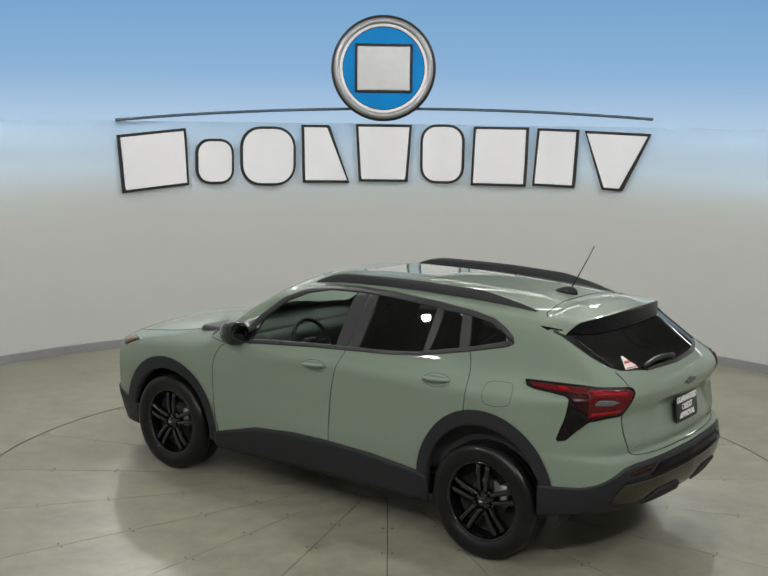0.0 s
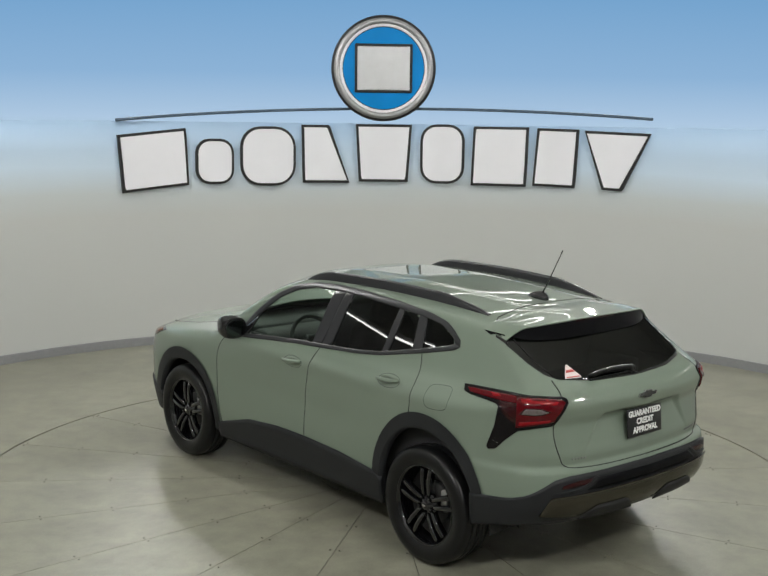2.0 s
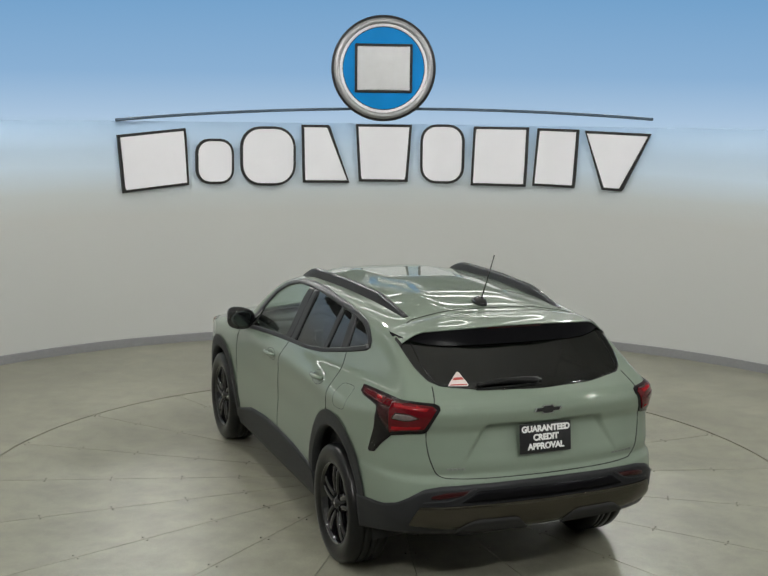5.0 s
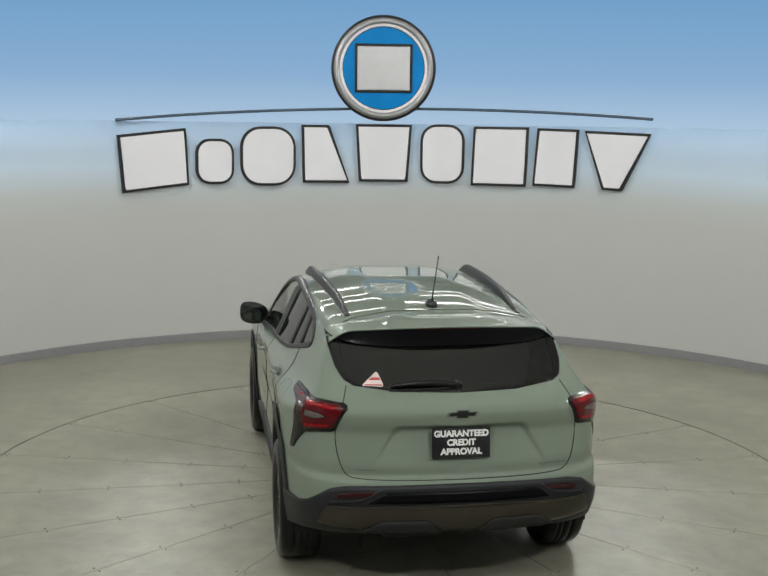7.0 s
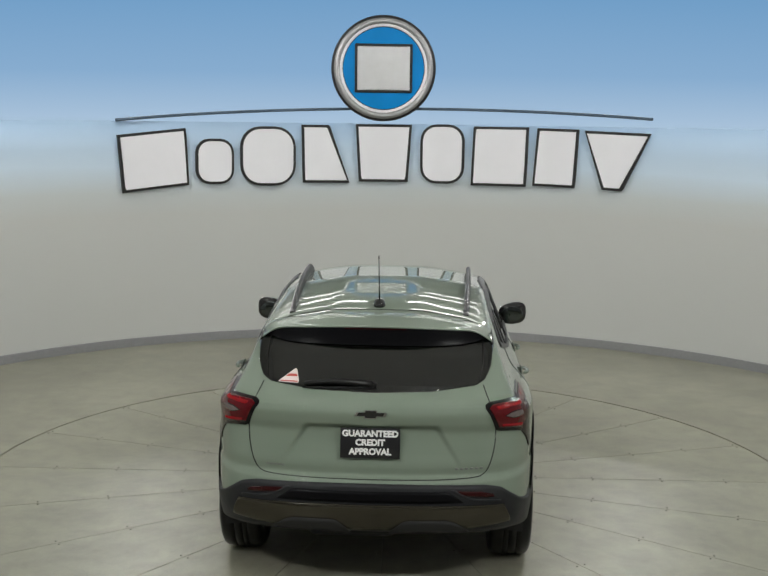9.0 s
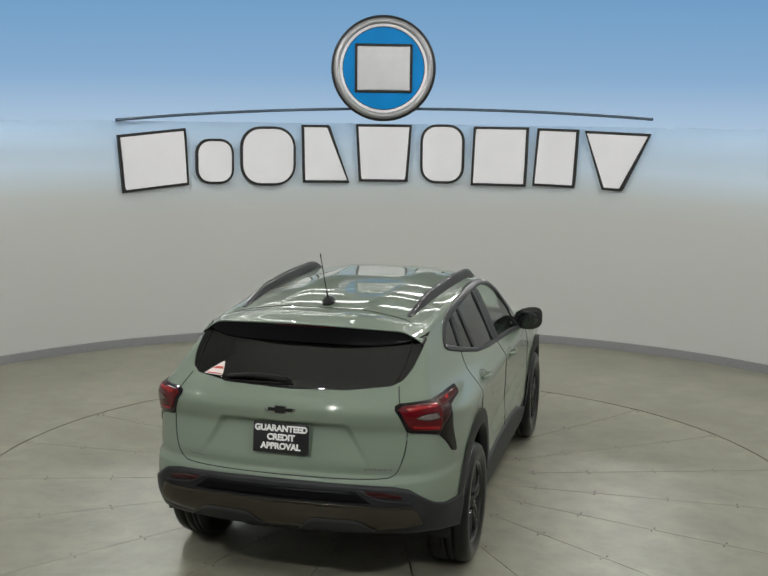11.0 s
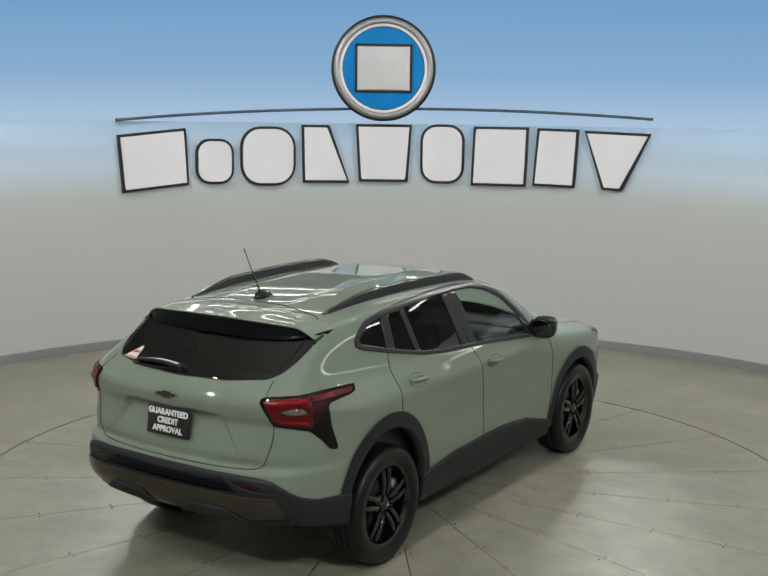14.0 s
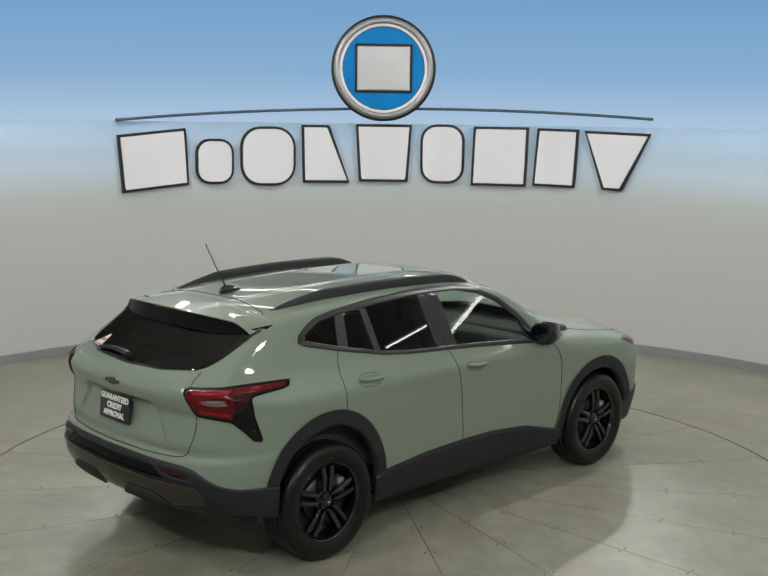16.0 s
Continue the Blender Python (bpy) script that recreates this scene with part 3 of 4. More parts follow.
def on_top(x, y, off=0.0):
    x, y = np.asarray(x, float).ravel(), np.asarray(y, float).ravel()
    p = cast(np.stack([x, y, np.full_like(x, 2.2)], 1), np.tile((0, 0, -1.0), (len(x), 1)), 1.6)
    return p + normals(p) * off

def lattice(name, grid, material, parent, label="", depth=0.0, inward=None, flip=False):
    """A mesh from a grid of places (n, m, 3); with depth its rim is turned inwards."""
    n, m = grid.shape[:2]
    v = [tuple(p) for p in grid.reshape(-1, 3)]
    f = [(i * m + j, (i + 1) * m + j, (i + 1) * m + j + 1, i * m + j + 1) for i in range(n - 1) for j in range(m - 1)]
    if depth:
        rim = [(i, 0) for i in range(n)] + [(n - 1, j) for j in range(1, m)] + [(i, m - 1) for i in range(n - 2, -1, -1)] + [(0, j) for j in range(m - 2, 0, -1)]
        b = len(v)
        idx = [i * m + j for i, j in rim]
        nn = normals(grid.reshape(-1, 3)[idx])
        v += [tuple(np.array(v[q]) - nn[k] * depth) for k, q in enumerate(idx)]
        k = len(idx)
        f += [(idx[q], idx[(q + 1) % k], b + (q + 1) % k, b + q) for q in range(k)]
    bm = bmesh.new()
    vs = [bm.verts.new(p) for p in v]
    for q in f:
        try:
            bm.faces.new([vs[i] for i in q])
        except ValueError:
            pass
    bmesh.ops.remove_doubles(bm, verts=bm.verts[:], dist=0.0004)
    ob = part(name, bm, material, parent, label)
    return ob


def side_patch(name, poly, s, off, material, parent, label="", n=28, m=10, depth=0.012):
    """A panel on the car's flank within a polygon of (x, z)."""
    aa, lo, hi = cols(poly, n)
    t = np.linspace(0, 1, m)
    X = np.repeat(aa[:, None], m, 1)
    Z = lo[:, None] + (hi - lo)[:, None] * t
    return lattice(name, on_side(X, Z, s, off).reshape(n, m, 3) if s > 0 else on_side(X, Z, s, off).reshape(n, m, 3), material, parent, label, depth)


def side_glass(name, poly, s, off, material, parent, n=24, m=10):
    """A pane on the flank, drawn smooth: one gently curved sheet through the opening."""
    aa, lo, hi = cols(poly, n)
    X = np.repeat(aa[:, None], m, 1).ravel()
    Z = (lo[:, None] + (hi - lo)[:, None] * np.linspace(0, 1, m)).ravel()
    p = on_side(X, Z, 1, off)
    u, w = X - X.mean(), Z - Z.mean()
    A = np.stack([np.ones_like(u), u, w, u * u, w * w], 1)
    p[:, 1] = A @ np.linalg.lstsq(A, p[:, 1], rcond=None)[0]
    p[:, 0], p[:, 2] = X, Z
    return lattice(name, (p * (1, s, 1)).reshape(n, m, 3), material, parent)


def back_patch(name, poly, off, material, parent, label="", n=30, m=10, depth=0.012):
    """A panel on the car's tail within a polygon of (y, z)."""
    aa, lo, hi = cols(poly, n)
    t = np.linspace(0, 1, m)
    Y = np.repeat(aa[:, None], m, 1)
    Z = lo[:, None] + (hi - lo)[:, None] * t
    return lattice(name, on_back(Y, Z, off).reshape(n, m, 3), material, parent, label, depth)


def dense(poly, step=0.03):
    out = []
    for (a, b), (c, d) in zip(poly[:-1], poly[1:]):
        k = max(1, int(math.hypot(c - a, d - b) / step))
        out += [(a + (c - a) * i / k, b + (d - b) * i / k) for i in range(k)]
    return np.array(out + [poly[-1]])


def smooth_line(pts, rounds=2):
    p = [tuple(q) for q in pts]
    for _ in range(rounds):
        r = [p[0]]
        for a, b in zip(p[:-1], p[1:]):
            r += [(a[0] * 0.75 + b[0] * 0.25, a[1] * 0.75 + b[1] * 0.25), (a[0] * 0.25 + b[0] * 0.75, a[1] * 0.25 + b[1] * 0.75)]
        p = r + [p[-1]]
    return p


def seam(name, places, parent, radius=0.0028, material=None):
    v, f = tube(places, radius, 5)
    return mesh_ob(name, v, f, material or M_DARK, parent)


def inside(poly, a, b):
    p = np.array(poly, float)
    q = np.roll(p, -1, 0)
    c = np.zeros(np.shape(a), bool)
    for (x0, y0), (x1, y1) in zip(p, q):
        if y0 != y1:
            c ^= ((y0 > b) != (y1 > b)) & (a < (x1 - x0) * (b - y0) / (y1 - y0) + x0)
    return c


def on_wrap(phi, z, off=0.0, cx=-1.4, rear=-1.0):
    """Places met by level rays towards the upright line at x = cx; phi in degrees from straight behind, positive on the left."""
    phi, z = np.radians(np.asarray(phi, float).ravel()), np.asarray(z, float).ravel()
    d = np.stack([rear * np.cos(phi), np.sin(phi), np.zeros_like(phi)], 1)
    o = np.stack([np.full_like(phi, cx), np.zeros_like(phi), z], 1)
    p = cast(o + d * 1.4, -d, 1.35)
    return p + normals(p) * off


def wrap_patch(name, poly, off, material, parent, label="", n=26, m=9, depth=0.012, cx=-1.4, rear=-1.0):
    aa, lo, hi = cols(poly, n)
    t = np.linspace(0, 1, m)
    A = np.repeat(aa[:, None], m, 1)
    Z = lo[:, None] + (hi - lo)[:, None] * t
    return lattice(name, on_wrap(A, Z, off, cx, rear).reshape(n, m, 3), material, parent, label, depth)


def mirror_poly(poly, s):
    return [(a * s, b) for a, b in poly]


def resample(line, n):
    p = np.array(line, float)
    d = np.concatenate([[0], np.cumsum(np.hypot(*np.diff(p, axis=0).T))])
    t = np.linspace(0, d[-1], n)
    return np.stack([np.interp(t, d, p[:, 0]), np.interp(t, d, p[:, 1])], 1)


def side_band(name, a, b, s, off, material, parent, label="", n=60, m=5, depth=0.01):
    """A strip on the flank between two lines of (x, z)."""
    A, B = resample(a, n), resample(b, n)
    t = np.linspace(0, 1, m)[None, :, None]
    g = A[:, None] + (B - A)[:, None] * t
    return lattice(name, on_side(g[..., 0], g[..., 1], s, off).reshape(n, m, 3), material, parent, label, depth)


def text_mesh(body, size):
    cu = bpy.data.curves.new("lettering", "FONT")
    cu.body, cu.size, cu.align_x, cu.align_y, cu.extrude, cu.offset = body, size, "CENTER", "CENTER", 0.0008, 0.0022
    tmp = bpy.data.objects.new("lettering", cu)
    scene.collection.objects.link(tmp)
    me = bpy.data.meshes.new_from_object(tmp.evaluated_get(bpy.context.evaluated_depsgraph_get()))
    bpy.data.objects.remove(tmp)
    bpy.data.curves.remove(cu)
    return me


WHEELS = ((1.35, 1), (1.35, -1), (-1.35, 1), (-1.35, -1))
AXLE_Z, TYRE_R = 0.352, 0.352
GLASS_FRONT = [(0.63, 1.062), (0.36, 1.085), (0.0, 1.112), (-0.19, 1.122), (-0.245, 1.455), (-0.06, 1.452), (0.17, 1.418), (0.34, 1.346), (0.50, 1.215)]
GLASS_REAR = [(-0.345, 1.128), (-0.60, 1.142), (-0.835, 1.165), (-0.875, 1.428), (-0.60, 1.452), (-0.40, 1.462)]
GLASS_VENT = [(-0.875, 1.172), (-1.09, 1.215), (-1.055, 1.405), (-0.91, 1.424)]
GLASS_QUARTER = [(-1.15, 1.232), (-1.39, 1.290), (-1.375, 1.325), (-1.25, 1.390), (-1.15, 1.408), (-1.10, 1.408)]
DLO = [(0.68, 1.035), (0.36, 1.062), (0.0, 1.090), (-0.254, 1.104), (-0.82, 1.145), (-1.15, 1.208), (-1.43, 1.275), (-1.425, 1.315), (-1.28, 1.405), (-1.12, 1.437), (-0.85, 1.462), (-0.5, 1.482), (-0.22, 1.485), (0.0, 1.475), (0.17, 1.435), (0.33, 1.360), (0.50, 1.225)]
GLASS_BACK = [(-0.640, 1.392), (-0.650, 1.34), (-0.637, 1.27), (-0.603, 1.21), (-0.55, 1.186), (-0.32, 1.165), (0, 1.158), (0.32, 1.165), (0.55, 1.186), (0.603, 1.21), (0.637, 1.27), (0.650, 1.34), (0.640, 1.392)]


def grow(poly, k):
    c = np.mean(poly, 0)
    return [tuple(c + (np.array(p) - c) * k) for p in poly]


def build_shell(parent):
    """The painted body: a net of rays from an inner box to an outer one, stopped at the body's form."""
    inner, outer = np.array(((-1.5, 1.6), (-0.3, 0.3), (0.55, 0.95))), np.array(((-2.6, 2.6), (-1.1, 1.1), (0.02, 1.75)))
    verts, faces = [], []

    def face(axis, side, n, m):
        u, w = [k for k in range(3) if k != axis]
        a, b = np.meshgrid(np.linspace(0, 1, n), np.linspace(0, 1, m), indexing="ij")
        P = [np.zeros((n, m, 3)), np.zeros((n, m, 3))]
        for bx, q in zip((outer, inner), P):
            q[..., axis] = bx[axis][side]
            q[..., u] = bx[u][0] + (bx[u][1] - bx[u][0]) * a
            q[..., w] = bx[w][0] + (bx[w][1] - bx[w][0]) * b
        o, d = P[0].reshape(-1, 3), (P[1] - P[0]).reshape(-1, 3)
        p = cast(o, d, 1.0)
        base = len(verts)
        verts.extend(p)
        for i in range(n - 1):
            for j in range(m - 1):
                k = base + i * m + j
                q = (k, k + m, k + m + 1, k + 1)
                faces.append(q if (side == 1) != (axis == 1) else q[::-1])

    face(1, 0, 260, 100)
    face(1, 1, 260, 100)
    face(2, 1, 260, 80)
    face(0, 0, 170, 170)
    face(0, 1, 60, 70)
    v = np.array(verts)
    f = np.array(faces)
    c = v[f].mean(1)
    nrm = normals(c)
    drop = c[:, 2] < 0.27 + 0.17 * np.clip((-1.55 - c[:, 0]) / 0.2, 0, 1)
    for wx, _ in WHEELS[::2]:
        rr = np.hypot(c[:, 0] - wx, c[:, 2] - AXLE_Z)
        hole = 0.43 + (0.055 * np.clip((c[:, 2] - AXLE_Z) / np.maximum(rr, 0.1), 0, 1) ** 1.5 if wx < 0 else 0.0)
        drop |= (rr < hole) & (np.abs(c[:, 1]) > 0.55)
    sidey = np.abs(nrm[:, 1]) > 0.3
    for g in (GLASS_FRONT, GLASS_REAR, GLASS_VENT, GLASS_QUARTER):
        drop |= inside(grow(g, 1.02), c[:, 0], c[:, 2]) & sidey & (c[:, 2] > 1.0)
    drop |= inside(grow(GLASS_BACK, 0.99), c[:, 1], c[:, 2]) & (c[:, 0] < -1.6) & (nrm[:, 0] < -0.3)
    drop |= (c[:, 0] > 0.44) & (c[:, 0] < 1.04) & (nrm[:, 0] > 0.25) & (np.abs(c[:, 1]) < 0.66 - 0.0 * c[:, 0]) & (c[:, 2] > 1.12) & (nrm[:, 2] > 0.5)
    f = f[~drop]
    used, inv = np.unique(f, return_inverse=True)
    bm = bmesh.new()
    vs = [bm.verts.new(p) for p in v[used]]
    for q in inv.reshape(-1, 4):
        bm.faces.new([vs[i] for i in q])
    bmesh.ops.remove_doubles(bm, verts=bm.verts[:], dist=0.0006)
    return part("body", bm, M_PAINT, parent, "sage green painted steel body")


def arc_patch(name, cx, s, r0, r1, a0, a1, off, parent):
    """Cladding round a wheel arch, from bearing a0 to a1 in degrees."""
    n, m = 40, 7
    a = np.radians(np.linspace(a0, a1, n))
    r = np.linspace(0, 1, m)
    R0 = r0(a) if callable(r0) else np.full(n, r0)
    R1 = r1(a) if callable(r1) else np.full(n, r1)
    R = R0[:, None] + (R1 - R0)[:, None] * r
    X, Z = cx + R * np.cos(a)[:, None], AXLE_Z + R * np.sin(a)[:, None]
    g = on_side(X, Z, s, off).reshape(n, m, 3)
    lip = g[:, :1].copy()
    lip[..., 1] -= s * 0.05
    return lattice(name, np.concatenate([lip, g], 1), M_CLAD, parent, "black plastic arch cladding", 0.0)


def build_wheel(car, x, s):
    w = new("wheel")
    w.parent = car
    w.matrix_basis = pose(x, s * 0.80, AXLE_Z, 0, 0, 0 if s > 0 else 180)
    tagged(w, "gloss black alloy wheel with black tyre")
    prof = [(0.235, -0.125), (0.28, -0.138), (0.325, -0.130), (0.345, -0.108), (0.352, -0.075), (0.352, -0.058), (0.344, -0.056), (0.344, -0.050), (0.352, -0.048), (0.352, -0.028), (0.344, -0.026), (0.344, -0.020), (0.352, -0.018), (0.352, 0.018), (0.344, 0.020), (0.344, 0.026), (0.352, 0.028), (0.352, 0.05), (0.346, 0.082), (0.336, 0.097), (0.322, 0.104), (0.315, 0.108), (0.285, 0.110), (0.262, 0.104), (0.245, 0.096), (0.235, 0.088)]
    v, f = spin(prof, 72)
    mesh_ob("tyre", v, f, M_RUBBER, w)
    v, f = spin([(0.222, -0.09), (0.215, 0.0), (0.215, 0.05), (0.226, 0.078), (0.234, 0.094), (0.2395, 0.095), (0.241, 0.088), (0.238, 0.07)], 64)
    mesh_ob("rim", v, f, M_RIM, w)
    v, f = spin([(0.02, 0.058), (0.12, 0.058), (0.125, 0.05), (0.125, 0.03), (0.02, 0.03)], 32)
    mesh_ob("brake_disc", [(a, b - 0.05, c) for a, b, c in v], f, M_DISC, w)
    bm = bmesh.new()
    box(bm, -0.13, 0.02, 0.05, 0.055, 0.07, 0.13, 0.012)
    part("brake_caliper", bm, M_STEEL, w)
    v, f = spin([(0.001, -0.02), (0.2, -0.02), (0.214, -0.01)], 40)
    mesh_ob("barrel_back", v, f, M_DARK, w)
    for k in range(5):
        for q in (-1, 1):
            a = radians(90 + 72 * k)
            d, e = np.array((math.cos(a), 0, math.sin(a))), np.array((-math.sin(a), 0, math.cos(a)))
            bm = bmesh.new()
            n = 9
            ring = []
            for i in range(n):
                t = i / (n - 1)
                r = 0.05 + 0.172 * t
                c = d * r + e * q * (0.021 + 0.012 * t) + np.array((0, 0.074 + 0.012 * math.sin(t * math.pi * 0.9), 0))
                hw = 0.0125 + 0.004 * t
                ring.append([bm.verts.new(c + e * a2 * hw + np.array((0, b2, 0))) for a2, b2 in ((-1.15, -0.035), (-1.0, -0.004), (-0.65, 0.003), (0.65, 0.003), (1.0, -0.004), (1.15, -0.035))])
            for i in range(n - 1):
                for j in range(6):
                    bm.faces.new((ring[i][j], ring[i + 1][j], ring[i + 1][(j + 1) % 6], ring[i][(j + 1) % 6]))
            bm.faces.new(ring[0])
            bm.faces.new(ring[-1])
            part("spoke", bm, M_RIM, w)
        a = radians(90 + 36 + 72 * k)
        v, f = spin([(0.001, 0.02), (0.008, 0.02), (0.0105, 0.014), (0.0105, 0.0)], 8)
        mesh_ob("lug_nut", [(x2 + 0.052 * math.cos(a), y2 + 0.068, z2 + 0.052 * math.sin(a)) for x2, y2, z2 in v], f, M_RIM, w)
    v, f = spin([(0.001, 0.09), (0.022, 0.089), (0.028, 0.084), (0.034, 0.078), (0.075, 0.068), (0.08, 0.04)], 32)
    mesh_ob("hub_cap", v, f, M_RIM, w)
    bm = bmesh.new()
    box(bm, 0, 0.091, 0, 0.026, 0.003, 0.008, 0.001)
    box(bm, 0, 0.091, 0, 0.010, 0.004, 0.014, 0.001)
    part("hub_emblem", bm, M_CHROME, w)
    return w


def build_car():
    car = empty("car", "sage green compact SUV with black cladding and wheels on the turntable", "car", pose(AXIS[0], AXIS[1], 0))
    build_shell(car)
    bm = bmesh.new()
    box(bm, 0.1, 0, 0.33, 3.75, 1.2, 0.16, 0.05)
    box(bm, 0, 0, 0.33, 1.75, 1.62, 0.2, 0.05)
    part("underbody", bm, M_DARK, car)
    for x, s in WHEELS:
        build_wheel(car, x, s)
        v, f = spin([(0.49 if x < 0 else 0.445, 0.0), (0.47 if x < 0 else 0.445, 0.15), (0.44, 0.30), (0.36, 0.30), (0.28, 0.30), (0.20, 0.30), (0.12, 0.30), (0.05, 0.30)], 60)
        v = [(a + x, s * (0.84 - b), c + AXLE_Z) for a, b, c in v]
        f = [q for q in f if min(v[i][2] for i in q) > 0.26]
        mesh_ob("wheel_liner", v, f, M_DARK, car)

    for s in (1, -1):
        build_flank(car, s)
        build_tail_lamp(car, s)
        build_mirror(car, s)
        build_rail(car, s)
    build_tail(car)
    build_roof(car)
    build_front(car)
    build_cabin(car)
    return car


def build_flank(car, s):
    """Cladding, glass, pillars, seams and handles of one side."""
    arc_patch("front_arch_cladding", 1.35, s, 0.402, lambda a: 0.490 + 0.018 * np.cos(a), 0, 188, 0.010, car)
    arc_patch("rear_arch_cladding", -1.35, s, lambda a: 0.405 + 0.058 * np.clip(np.sin(a), 0, 1) ** 1.5, lambda a: 0.475 + 0.082 * np.clip(np.sin(a), 0, 1) ** 1.5, -6, 174, 0.010, car)
    side_patch("sill_cladding", [(0.90, 0.25), (-0.95, 0.25), (-0.95, 0.42), (-0.87, 0.447), (-0.52, 0.484), (-0.17, 0.497), (0.14, 0.497), (0.5, 0.465), (0.90, 0.36)], s, 0.012, M_CLAD, car, "black plastic sill cladding", 50, 8, 0.02)
    for nm, g, mt in (("front_door_glass", GLASS_FRONT, M_GLASS), ("rear_door_glass", GLASS_REAR, M_PRIV), ("vent_glass", GLASS_VENT, M_PRIV), ("quarter_glass", GLASS_QUARTER, M_PRIV)):
        side_glass(nm, grow(g, 1.05), s, -0.005, mt, car)
    low = [(0.70, 1.030), (0.36, 1.060), (0.0, 1.088), (-0.254, 1.102), (-0.60, 1.122), (-0.82, 1.143), (-1.15, 1.206), (-1.40, 1.262), (-1.437, 1.285)]
    low2 = [(0.66, 1.058), (0.36, 1.086), (0.0, 1.113), (-0.254, 1.126), (-0.60, 1.144), (-0.82, 1.166), (-1.15, 1.233), (-1.37, 1.288), (-1.395, 1.300)]
    side_band("belt_moulding", low, low2, s, 0.006, M_TRIM, car)
    up = [(-1.437, 1.285), (-1.43, 1.318), (-1.36, 1.368), (-1.28, 1.408), (-1.12, 1.438), (-0.85, 1.464), (-0.5, 1.484), (-0.22, 1.487), (0.02, 1.478), (0.21, 1.440), (0.375, 1.364), (0.545, 1.232), (0.72, 1.030)]
    up2 = [(-1.395, 1.300), (-1.385, 1.318), (-1.33, 1.350), (-1.25, 1.386), (-1.11, 1.407), (-0.87, 1.428), (-0.5, 1.455), (-0.23, 1.458), (-0.02, 1.452), (0.17, 1.415), (0.335, 1.343), (0.50, 1.212), (0.63, 1.066)]
    side_band("window_frame", up, up2, s, 0.006, M_TRIM, car)
    side_patch("door_pillar", [(-0.172, 1.108), (-0.268, 1.112), (-0.335, 1.465), (-0.222, 1.465)], s, 0.005, M_TRIM, car, "", 12, 12)
    side_patch("rear_pillar", [(-0.272, 1.112), (-0.36, 1.116), (-0.412, 1.468), (-0.341, 1.468)], s, 0.005, M_TRIM, car, "", 12, 12)
    side_patch("glass_divider", [(-0.835, 1.150), (-0.885, 1.160), (-0.915, 1.437), (-0.870, 1.440)], s, 0.004, M_TRIM, car, "", 8, 10)
    side_patch("quarter_pillar", [(-1.085, 1.200), (-1.155, 1.215), (-1.115, 1.425), (-1.050, 1.425)], s, 0.005, M_TRIM, car, "", 10, 10)
    side_patch("mirror_sail", [(0.66, 1.045), (0.56, 1.055), (0.53, 1.13), (0.50, 1.20), (0.56, 1.15)], s, 0.007, M_GLOSS, car, "", 10, 6)
    # shut lines
    for line in ([(0.72, 1.03), (0.811, 1.008), (0.872, 0.937), (0.902, 0.846), (0.900, 0.651), (0.883, 0.475), (0.86, 0.37)], [(-0.265, 1.105), (-0.237, 1.027), (-0.197, 0.894), (-0.166, 0.724), (-0.162, 0.560), (-0.166, 0.26)], [(-1.160, 1.215), (-1.195, 1.124), (-1.226, 1.026), (-1.225, 0.95), (-1.212, 0.88)]):
        p = dense(smooth_line(line), 0.02)
        seam("shut_line", on_side(p[:, 0], p[:, 1], s, 0.0), car)
    p = dense(smooth_line([(0.80, 1.02), (0.95, 1.035), (1.05, 1.04)]), 0.03)
    seam("shut_line", on_side(p[:, 0], p[:, 1], s, 0.0), car)
    if s > 0:
        f0 = [(-1.44, 1.08), (-1.36, 1.075), (-1.335, 1.05), (-1.345, 0.97), (-1.375, 0.945), (-1.47, 0.95), (-1.525, 0.965), (-1.535, 1.0), (-1.52, 1.065), (-1.49, 1.082), (-1.44, 1.08)]
        p = dense(smooth_line(f0), 0.015)
        seam("fuel_door_line", on_side(p[:, 0], p[:, 1], s, -0.0006), car, 0.0016)
    # handles
    for hx, hz in ((-0.04, 0.985), (-0.995, 1.035)):
        y = on_side([hx], [hz], 1, 0.0)[0, 1]
        bm = bmesh.new()
        v, f = spin([(0.001, 0.0), (0.030, 0.004), (0.042, 0.001), (0.046, -0.004)], 24)
        cup = mesh_ob("handle_cup", [(a * 2.0 + hx - 0.008, s * (y + b * 0.9 + 0.002), c * 0.72 + hz - 0.002) for a, b, c in v], f, M_PAINT, car)
        # thin dark ring: shade of the handle recess drawn as a line
        ring = [(hx - 0.008 + 0.098 * math.cos(q), hz - 0.004 + 0.037 * math.sin(q)) for q in np.linspace(0, 2 * math.pi, 25)]
        p = np.array(ring)
        seam("recess_shade_line", on_side(p[:, 0], p[:, 1], s, -0.0006), car, 0.0016)
        pts = []
        for i in range(13):
            t = i / 12
            pts.append((hx - 0.108 + 0.20 * t, s * (y + 0.010 + 0.026 * math.sin(math.pi * t) ** 0.6), hz + 0.010 - 0.010 * t))
        v, f = tube(pts, [0.007 + 0.007 * math.sin(math.pi * i / 12) ** 0.5 for i in range(13)], 10)
        mesh_ob("door_handle", v, f, M_PAINT, car)


